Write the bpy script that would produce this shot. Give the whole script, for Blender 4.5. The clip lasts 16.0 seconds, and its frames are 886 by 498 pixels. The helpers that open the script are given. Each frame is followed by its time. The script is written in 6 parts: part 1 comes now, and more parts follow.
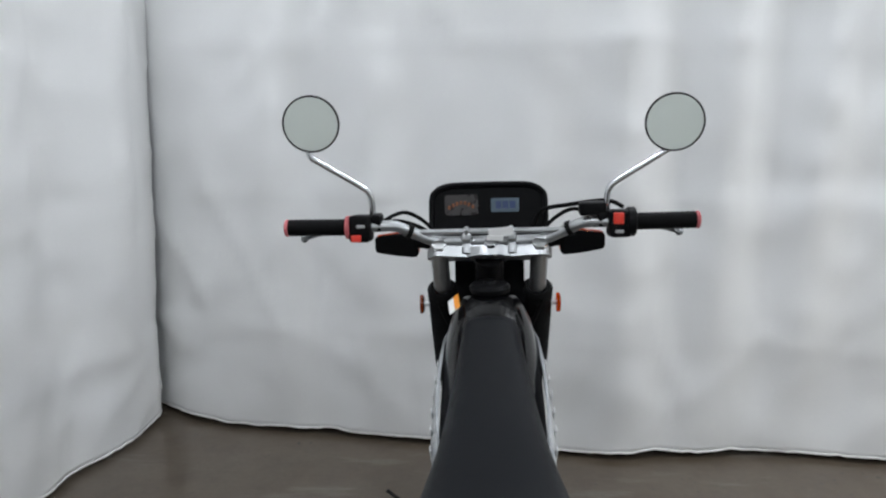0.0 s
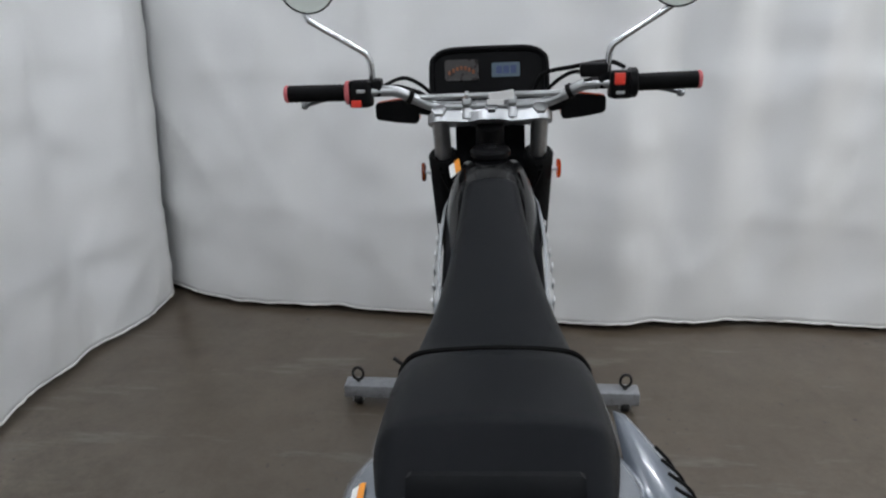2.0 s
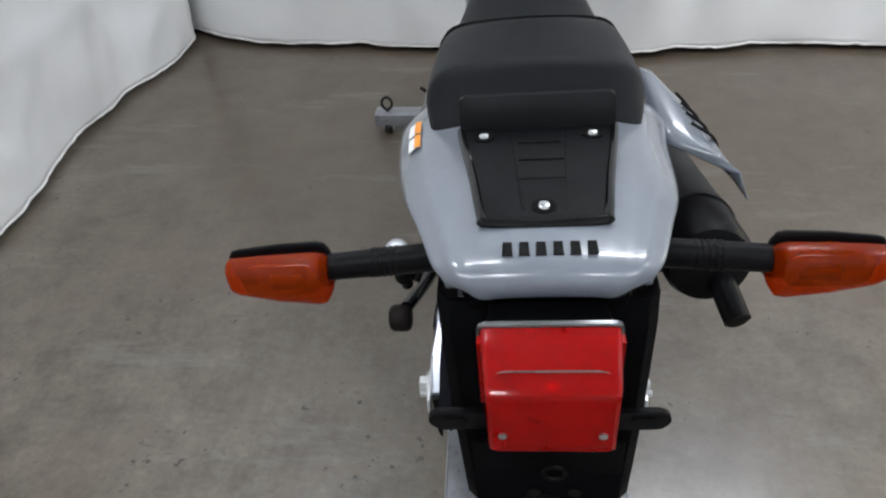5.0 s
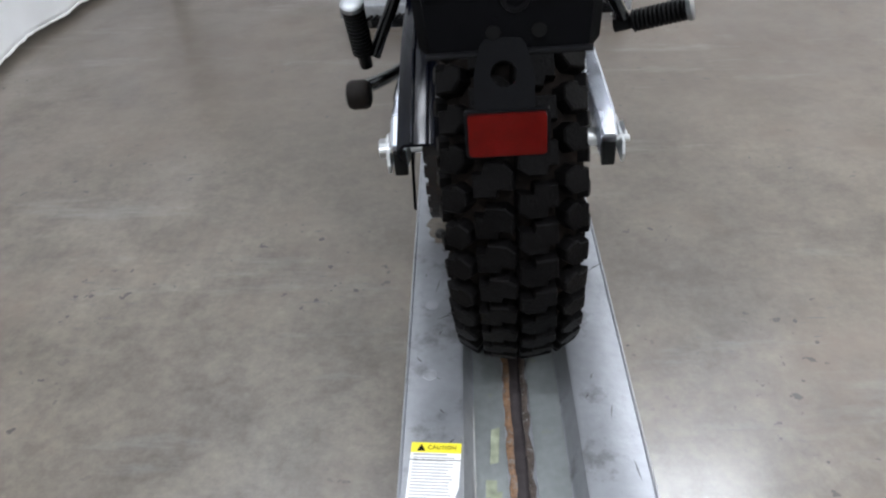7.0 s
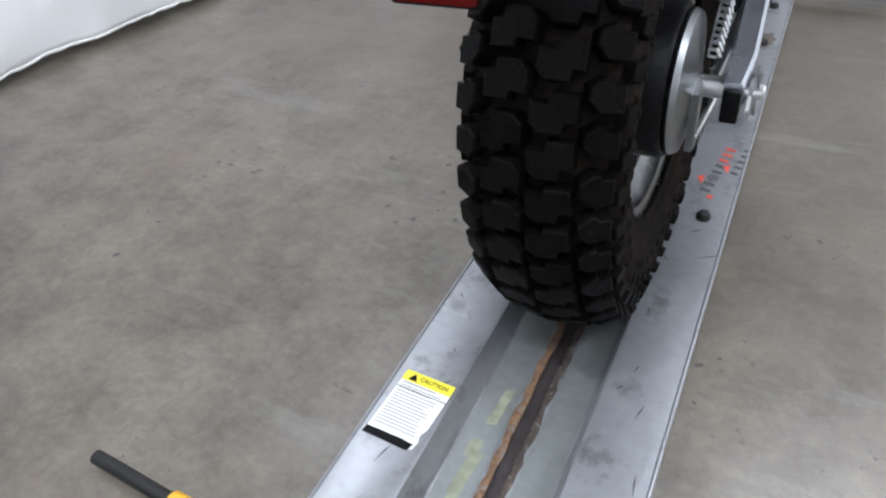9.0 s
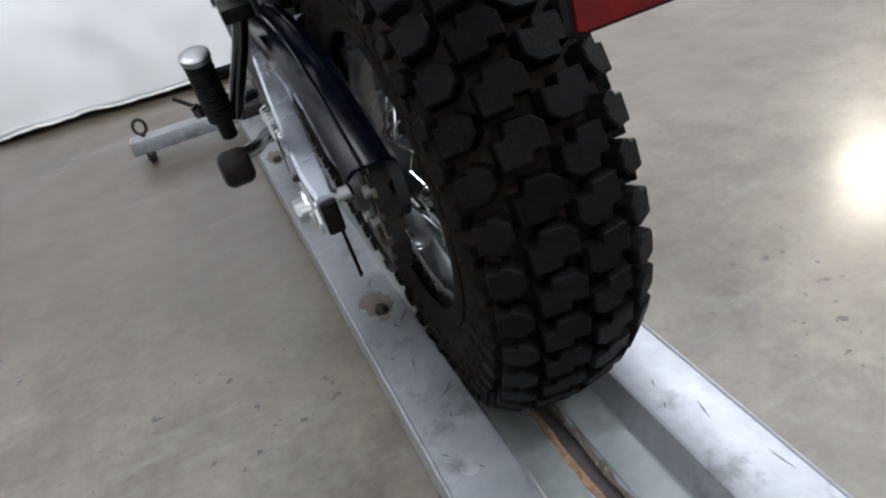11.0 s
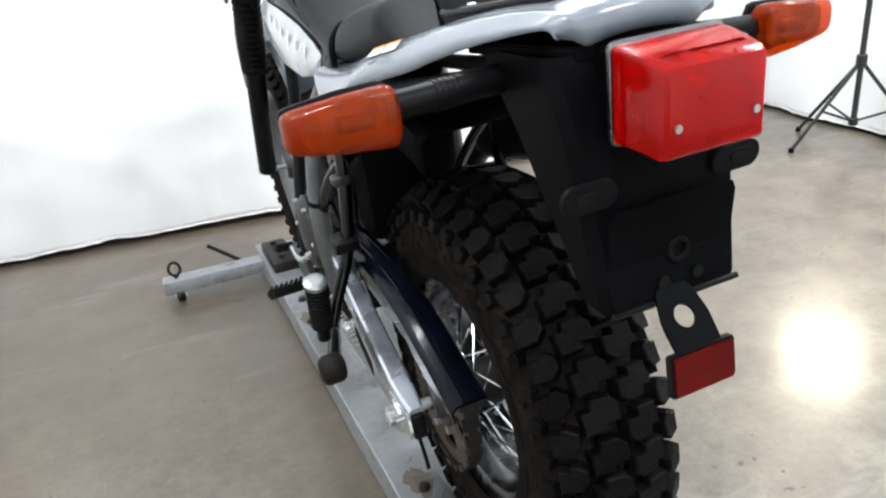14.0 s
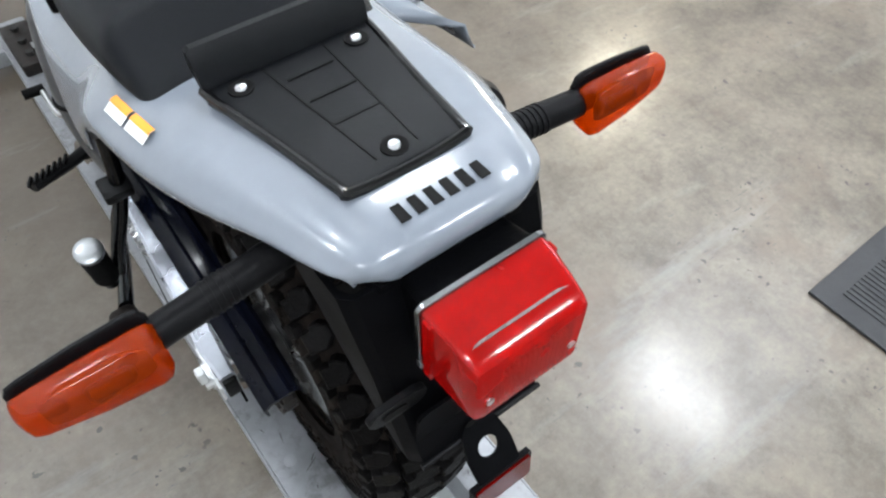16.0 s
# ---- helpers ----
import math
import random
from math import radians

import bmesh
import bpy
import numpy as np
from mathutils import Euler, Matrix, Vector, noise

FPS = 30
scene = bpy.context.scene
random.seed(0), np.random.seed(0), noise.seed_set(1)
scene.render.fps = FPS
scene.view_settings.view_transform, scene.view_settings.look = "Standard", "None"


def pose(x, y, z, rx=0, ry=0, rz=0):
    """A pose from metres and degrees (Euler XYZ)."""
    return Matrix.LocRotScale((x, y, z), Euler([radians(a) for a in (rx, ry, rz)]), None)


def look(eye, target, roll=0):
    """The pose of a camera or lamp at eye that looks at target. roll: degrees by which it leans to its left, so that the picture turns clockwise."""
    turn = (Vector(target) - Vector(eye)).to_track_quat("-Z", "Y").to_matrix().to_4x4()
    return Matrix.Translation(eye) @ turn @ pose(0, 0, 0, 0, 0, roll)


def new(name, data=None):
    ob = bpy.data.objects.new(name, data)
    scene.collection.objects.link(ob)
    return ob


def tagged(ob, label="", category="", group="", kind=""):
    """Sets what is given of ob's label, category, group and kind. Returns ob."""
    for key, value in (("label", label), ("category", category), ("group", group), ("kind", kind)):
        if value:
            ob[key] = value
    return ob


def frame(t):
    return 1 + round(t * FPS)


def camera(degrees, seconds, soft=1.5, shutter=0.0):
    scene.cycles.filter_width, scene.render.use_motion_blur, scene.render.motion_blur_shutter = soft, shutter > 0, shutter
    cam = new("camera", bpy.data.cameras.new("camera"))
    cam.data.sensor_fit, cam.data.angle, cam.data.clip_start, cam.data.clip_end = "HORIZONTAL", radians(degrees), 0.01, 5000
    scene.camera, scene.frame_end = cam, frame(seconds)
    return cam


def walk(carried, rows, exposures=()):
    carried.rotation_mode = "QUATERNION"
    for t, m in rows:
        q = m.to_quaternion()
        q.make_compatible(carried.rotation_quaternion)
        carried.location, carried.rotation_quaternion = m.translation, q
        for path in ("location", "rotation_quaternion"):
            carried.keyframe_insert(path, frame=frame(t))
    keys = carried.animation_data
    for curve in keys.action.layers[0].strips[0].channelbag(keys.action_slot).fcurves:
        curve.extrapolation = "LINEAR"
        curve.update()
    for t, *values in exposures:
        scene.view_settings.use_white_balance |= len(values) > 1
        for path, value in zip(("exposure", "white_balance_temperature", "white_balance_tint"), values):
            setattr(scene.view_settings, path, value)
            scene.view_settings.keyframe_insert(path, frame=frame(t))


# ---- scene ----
cam = camera(63.8, 16.0, soft=2.2)
PATH = [
    (0, (-0.013, -0.534, 1.375), (-0.126, 1.409, 0.916), -0.3),
    (0.5, (-0.007, -0.529, 1.366), (-0.139, 1.412, 0.901), -0.4),
    (1, (-0.008, -0.526, 1.366), (-0.139, 1.406, 0.867), -0.8),
    (1.5, (-0.009, -0.54, 1.349), (-0.14, 1.368, 0.765), -0.7),
    (2, (-0.006, -0.571, 1.326), (-0.128, 1.281, 0.583), -1.1),
    (2.5, (0.001, -0.602, 1.317), (-0.135, 1.172, 0.404), -2),
    (3, (0.006, -0.63, 1.312), (-0.146, 1.075, 0.278), -2),
    (3.5, (0.002, -0.66, 1.303), (-0.158, 0.982, 0.173), -2.5),
    (3.7, (0, -0.668, 1.295), (-0.165, 0.952, 0.133), -2.9),
    (5.8, (-0.042, -0.817, 1.211), (-0.207, 0.677, -0.109), -5.7),
    (6, (-0.028, -0.857, 1.174), (-0.218, 0.64, -0.139), -7.6),
    (6.5, (-0.014, -0.903, 1.034), (-0.068, 0.593, -0.292), -0.7),
    (7, (-0.015, -0.904, 0.901), (-0.126, 0.645, -0.36), -3.9),
    (7.5, (0.031, -0.901, 0.788), (-0.26, 0.67, -0.415), -7.7),
    (8, (0.091, -0.884, 0.776), (-0.439, 0.618, -0.434), -10.1),
    (8.5, (0.168, -0.85, 0.769), (-0.545, 0.555, -0.463), -8.5),
    (9, (0.23, -0.813, 0.763), (-0.544, 0.534, -0.497), -4.9),
    (9.5, (0.214, -0.803, 0.77), (-0.481, 0.61, -0.463), -4.3),
    (10, (0.094, -0.811, 0.748), (-0.249, 0.804, -0.382), -7.4),
    (10.2, (0.037, -0.801, 0.742), (-0.159, 0.843, -0.381), -9.5),
    (12.3, (-0.443, -0.661, 0.676), (0.603, 0.796, -0.208), -16.7),
    (12.5, (-0.442, -0.661, 0.677), (0.6, 0.808, -0.193), -16.5),
    (13, (-0.444, -0.665, 0.685), (0.64, 0.781, -0.173), -16.1),
    (13.5, (-0.405, -0.692, 0.807), (0.487, 0.897, -0.016), -8.9),
    (14, (-0.37, -0.801, 0.971), (0.289, 0.905, 0.162), -6.2),
    (14.2, (-0.349, -0.798, 1.038), (0.391, 0.754, 0.016), -4.1),
    (14.5, (-0.342, -0.752, 1.113), (0.547, 0.668, 0.021), -1.8),
    (15, (-0.397, -0.69, 1.236), (0.471, 0.538, -0.082), -1.8),
    (15.2, (-0.368, -0.682, 1.241), (0.583, 0.371, -0.168), 5.2),
    (15.5, (-0.268, -0.612, 1.255), (0.534, 0.381, -0.285), 2.4),
    (16, (-0.189, -0.55, 1.258), (0.577, 0.408, -0.322), 2.4),
]
walk(cam, [(t, look(eye, target, roll)) for t, eye, target, roll in PATH],
     exposures=[(0.0, -0.46, 6500, 10), (1.5, -0.52, 6500, 10), (2.0, -0.56, 6520, 11), (2.5, -0.42, 6540, 11), (3.0, -0.22, 6560, 11), (3.5, -0.24, 6560, 11), (6.0, 0.10, 6500, 11), (6.5, 0.22, 6480, 11),
                (7.0, 0.42, 6380, 12), (9.0, 0.42, 6300, 12), (10.2, 0.46, 6350, 12), (12.5, 0.86, 6500, 11), (14.0, 1.00, 6640, 9), (15.0, 0.94, 6580, 9), (16.0, 0.74, 6480, 9)])

# ---- light: a closed studio corner under ceiling strips, with one lamp on a stand ----
world = bpy.data.worlds.new("world")
scene.world = world
world.use_nodes = True
world.node_tree.nodes["Background"].inputs[0].default_value = (0.9, 0.95, 1.0, 1)
world.node_tree.nodes["Background"].inputs[1].default_value = 0.02


def strip(x, y, z, sx, sy, watts, colour=(0.95, 1.0, 1.07)):
    data = bpy.data.lights.new("strip_light", "AREA")
    data.shape, data.size, data.size_y, data.energy, data.color = "RECTANGLE", sx, sy, watts, colour
    ob = new("strip_light", data)
    ob.matrix_world = pose(x, y, z)
    return ob


STRIPS = [(1.15, 1.75), (-1.25, 1.15), (-1.0, -1.5), (1.3, -1.9)]
for sx_, sy_ in STRIPS:
    strip(sx_, sy_, 3.42, 1.25, 0.12, 38)
# added lower source near the side curtain, standing in for a farther ceiling light
strip(2.14, 0.10, 2.58, 0.34, 0.66, 21)
studio = bpy.data.lights.new("studio_lamp", "AREA")
studio.shape, studio.size, studio.energy, studio.color = "DISK", 0.34, 5.5, (1.0, 0.92, 0.74)
studio_ob = new("studio_lamp", studio)
studio_ob.matrix_world = look((2.17, 1.13, 0.98), (0.2, 0.1, 0.45))


# ---- materials ----
def mat(name, colour, rough=0.5, metal=0.0, vary=0.12, scale=6.0, fine=80.0, bump=0.0, bump_scale=200.0, coat=0.0,
        rough_vary=0.08, piece=0.0, second=None, second_at=0.6, transmission=0.0, spec=0.5, emit=0.0, alpha=1.0):
    m = bpy.data.materials.new(name)
    m.use_nodes = True
    nt = m.node_tree
    b = nt.nodes["Principled BSDF"]
    tc = nt.nodes.new("ShaderNodeTexCoord")
    n1 = nt.nodes.new("ShaderNodeTexNoise")
    n1.inputs["Scale"].default_value, n1.inputs["Detail"].default_value = scale, 6.0
    n2 = nt.nodes.new("ShaderNodeTexNoise")
    n2.inputs["Scale"].default_value, n2.inputs["Detail"].default_value = fine, 4.0
    for n in (n1, n2):
        nt.links.new(tc.outputs["Object"], n.inputs["Vector"])
    add = nt.nodes.new("ShaderNodeMath")
    add.operation = "ADD"
    nt.links.new(n1.outputs["Fac"], add.inputs[0])
    nt.links.new(n2.outputs["Fac"], add.inputs[1])
    ramp = nt.nodes.new("ShaderNodeMapRange")
    ramp.inputs["From Min"].default_value, ramp.inputs["From Max"].default_value = 0.6, 1.4
    ramp.inputs["To Min"].default_value, ramp.inputs["To Max"].default_value = 1 - vary, 1 + vary
    nt.links.new(add.outputs[0], ramp.inputs["Value"])
    val = ramp.outputs[0]
    if piece:
        oi = nt.nodes.new("ShaderNodeObjectInfo")
        pr = nt.nodes.new("ShaderNodeMapRange")
        pr.inputs["To Min"].default_value, pr.inputs["To Max"].default_value = 1 - piece, 1 + piece
        nt.links.new(oi.outputs["Random"], pr.inputs["Value"])
        mul = nt.nodes.new("ShaderNodeMath")
        mul.operation = "MULTIPLY"
        nt.links.new(val, mul.inputs[0])
        nt.links.new(pr.outputs[0], mul.inputs[1])
        val = mul.outputs[0]
    base = nt.nodes.new("ShaderNodeVectorMath")
    base.operation = "SCALE"
    base.inputs[0].default_value = colour
    nt.links.new(val, base.inputs["Scale"])
    out = base.outputs[0]
    if second:
        ns = nt.nodes.new("ShaderNodeTexNoise")
        ns.inputs["Scale"].default_value, ns.inputs["Detail"].default_value = scale * 2.3, 8.0
        ns.inputs["Roughness"].default_value = 0.7
        nt.links.new(tc.outputs["Object"], ns.inputs["Vector"])
        sr = nt.nodes.new("ShaderNodeMapRange")
        sr.inputs["From Min"].default_value, sr.inputs["From Max"].default_value = second_at, second_at + 0.12
        nt.links.new(ns.outputs["Fac"], sr.inputs["Value"])
        mx = nt.nodes.new("ShaderNodeMix")
        mx.data_type = "RGBA"
        nt.links.new(sr.outputs[0], mx.inputs["Factor"])
        nt.links.new(out, mx.inputs["A"])
        mx.inputs["B"].default_value = (*second, 1)
        out = mx.outputs["Result"]
    nt.links.new(out, b.inputs["Base Color"])
    rr = nt.nodes.new("ShaderNodeMapRange")
    rr.inputs["From Min"].default_value, rr.inputs["From Max"].default_value = 0.3, 0.7
    rr.inputs["To Min"].default_value, rr.inputs["To Max"].default_value = max(0.02, rough - rough_vary), min(1, rough + rough_vary)
    nt.links.new(n1.outputs["Fac"], rr.inputs["Value"])
    nt.links.new(rr.outputs[0], b.inputs["Roughness"])
    b.inputs["Metallic"].default_value = metal
    b.inputs["Coat Weight"].default_value = coat
    b.inputs["Coat Roughness"].default_value = 0.06
    b.inputs["Transmission Weight"].default_value = transmission
    b.inputs["Specular IOR Level"].default_value = spec
    if emit:
        b.inputs["Emission Color"].default_value = (*colour, 1)
        b.inputs["Emission Strength"].default_value = emit
    if bump:
        n3 = nt.nodes.new("ShaderNodeTexNoise")
        n3.inputs["Scale"].default_value, n3.inputs["Detail"].default_value = bump_scale, 5.0
        nt.links.new(tc.outputs["Object"], n3.inputs["Vector"])
        bp = nt.nodes.new("ShaderNodeBump")
        bp.inputs["Strength"].default_value, bp.inputs["Distance"].default_value = bump, 0.002
        nt.links.new(n3.outputs["Fac"], bp.inputs["Height"])
        nt.links.new(bp.outputs[0], b.inputs["Normal"])
    return m


def concrete_material():
    """Old polished warehouse concrete: tan-grey, clouded, with dark specks, fine scuffs and a worn sheen."""
    m = bpy.data.materials.new("polished_concrete")
    m.use_nodes = True
    nt = m.node_tree
    b = nt.nodes["Principled BSDF"]
    tc = nt.nodes.new("ShaderNodeTexCoord")

    def noise_node(scale, detail, rough=0.55, stretch=None):
        n = nt.nodes.new("ShaderNodeTexNoise")
        n.inputs["Scale"].default_value, n.inputs["Detail"].default_value, n.inputs["Roughness"].default_value = scale, detail, rough
        if stretch:
            mp = nt.nodes.new("ShaderNodeMapping")
            mp.inputs["Scale"].default_value = stretch
            mp.inputs["Rotation"].default_value = (0, 0, 0.5)
            nt.links.new(tc.outputs["Object"], mp.inputs["Vector"])
            nt.links.new(mp.outputs[0], n.inputs["Vector"])
        else:
            nt.links.new(tc.outputs["Object"], n.inputs["Vector"])
        return n.outputs["Fac"]

    def ramp(fac, stops):
        r = nt.nodes.new("ShaderNodeValToRGB")
        el = r.color_ramp.elements
        while len(el) < len(stops):
            el.new(0.5)
        for e, (p, c) in zip(el, stops):
            e.position, e.color = p, (*c, 1) if len(c) == 3 else c
        nt.links.new(fac, r.inputs[0])
        return r.outputs[0]

    def mix(fac, a, bb, mode="MIX"):
        mx = nt.nodes.new("ShaderNodeMix")
        mx.data_type, mx.blend_type = "RGBA", mode
        if isinstance(fac, float):
            mx.inputs["Factor"].default_value = fac
        else:
            nt.links.new(fac, mx.inputs["Factor"])
        nt.links.new(a, mx.inputs["A"])
        if isinstance(bb, tuple):
            mx.inputs["B"].default_value = (*bb, 1)
        else:
            nt.links.new(bb, mx.inputs["B"])
        return mx.outputs["Result"]

    cloud = ramp(noise_node(1.3, 8, 0.6), [(0.3, (0.090, 0.073, 0.057)), (0.5, (0.131, 0.112, 0.087)), (0.72, (0.166, 0.147, 0.121))])
    mid = ramp(noise_node(6, 12, 0.74), [(0.36, (0.52, 0.50, 0.47)), (0.52, (0.95, 0.94, 0.93)), (0.66, (1.24, 1.24, 1.23))])
    col = mix(1.0, cloud, mid, "MULTIPLY")
    fine = ramp(noise_node(55, 6, 0.7), [(0.35, (0.84, 0.83, 0.82)), (0.62, (1.10, 1.10, 1.10))])
    col = mix(1.0, col, fine, "MULTIPLY")
    brown = ramp(noise_node(2.6, 10, 0.7), [(0.52, (0, 0, 0)), (0.68, (0.74, 0.74, 0.74))])
    col = mix(brown, col, (0.125, 0.093, 0.066))
    # brown dirt plus the curtains' shade, painted in as darkening round the back
    dirt_shade = nt.nodes.new("ShaderNodeVectorMath")
    dirt_shade.operation = "DISTANCE"
    dirt_shade.inputs[1].default_value = (0.0, 2.3, 0.0)
    nt.links.new(tc.outputs["Object"], dirt_shade.inputs[0])
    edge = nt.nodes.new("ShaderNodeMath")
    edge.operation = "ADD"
    nt.links.new(dirt_shade.outputs["Value"], edge.inputs[0])
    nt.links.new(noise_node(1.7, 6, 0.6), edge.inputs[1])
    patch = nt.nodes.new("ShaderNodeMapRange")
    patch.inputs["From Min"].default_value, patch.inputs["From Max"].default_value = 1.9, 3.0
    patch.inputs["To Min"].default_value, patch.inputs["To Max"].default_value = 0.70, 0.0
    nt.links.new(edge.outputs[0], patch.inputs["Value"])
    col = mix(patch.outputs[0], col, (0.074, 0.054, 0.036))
    wisps = ramp(noise_node(2.2, 8, 0.7, (0.6, 3.2, 1)), [(0.56, (0, 0, 0)), (0.72, (1, 1, 1))])
    half = nt.nodes.new("ShaderNodeMath")
    half.operation = "MULTIPLY"
    half.inputs[1].default_value = 0.62
    nt.links.new(wisps, half.inputs[0])
    col = mix(half.outputs[0], col, (0.205, 0.198, 0.182))
    specks = ramp(noise_node(42, 3, 0.5), [(0.655, (0, 0, 0)), (0.685, (1, 1, 1))])
    gate = ramp(noise_node(3.1, 3), [(0.5, (0, 0, 0)), (0.6, (1, 1, 1))])
    both = nt.nodes.new("ShaderNodeMath")
    both.operation = "MULTIPLY"
    nt.links.new(specks, both.inputs[0])
    nt.links.new(gate, both.inputs[1])
    col = mix(both.outputs[0], col, (0.04, 0.035, 0.03))
    scuff = ramp(noise_node(16, 4, 0.5, (1, 9, 1)), [(0.665, (0, 0, 0)), (0.70, (1, 1, 1))])
    s2 = nt.nodes.new("ShaderNodeMath")
    s2.operation = "MULTIPLY"
    nt.links.new(scuff, s2.inputs[0])
    nt.links.new(gate, s2.inputs[1])
    col = mix(s2.outputs[0], col, (0.075, 0.07, 0.065))
    nt.links.new(col, b.inputs["Base Color"])
    rmap = nt.nodes.new("ShaderNodeMapRange")
    rmap.inputs["From Min"].default_value, rmap.inputs["From Max"].default_value = 0.3, 0.7
    rmap.inputs["To Min"].default_value, rmap.inputs["To Max"].default_value = 0.30, 0.48
    nt.links.new(noise_node(5, 8, 0.65), rmap.inputs["Value"])
    nt.links.new(rmap.outputs[0], b.inputs["Roughness"])
    b.inputs["Coat Weight"].default_value, b.inputs["Coat Roughness"].default_value = 0.5, 0.19
    bp = nt.nodes.new("ShaderNodeBump")
    bp.inputs["Strength"].default_value, bp.inputs["Distance"].default_value = 0.16, 0.003
    nt.links.new(noise_node(30, 8, 0.7), bp.inputs["Height"])
    nt.links.new(bp.outputs[0], b.inputs["Normal"])
    return m


def lens_material(name, colour, through_colour, clear):
    """Tinted moulded plastic that shows what lies behind it, under a gloss skin."""
    m = bpy.data.materials.new(name)
    m.use_nodes = True
    nt = m.node_tree
    b = nt.nodes["Principled BSDF"]
    tc = nt.nodes.new("ShaderNodeTexCoord")
    n = nt.nodes.new("ShaderNodeTexNoise")
    n.inputs["Scale"].default_value, n.inputs["Detail"].default_value = 34.0, 3.0
    nt.links.new(tc.outputs["Object"], n.inputs["Vector"])
    r = nt.nodes.new("ShaderNodeMapRange")
    r.inputs["From Min"].default_value, r.inputs["From Max"].default_value = 0.3, 0.7
    r.inputs["To Min"].default_value, r.inputs["To Max"].default_value = clear - 0.06, clear + 0.06
    nt.links.new(n.outputs["Fac"], r.inputs["Value"])
    b.inputs["Base Color"].default_value = (*colour, 1)
    b.inputs["Roughness"].default_value = 0.09
    b.inputs["Specular IOR Level"].default_value = 0.45
    tr = nt.nodes.new("ShaderNodeBsdfTransparent")
    tr.inputs["Color"].default_value = (*through_colour, 1)
    mx = nt.nodes.new("ShaderNodeMixShader")
    nt.links.new(r.outputs[0], mx.inputs[0])
    nt.links.new(b.outputs[0], mx.inputs[1])
    nt.links.new(tr.outputs[0], mx.inputs[2])
    nt.links.new(mx.outputs[0], nt.nodes["Material Output"].inputs["Surface"])
    return m


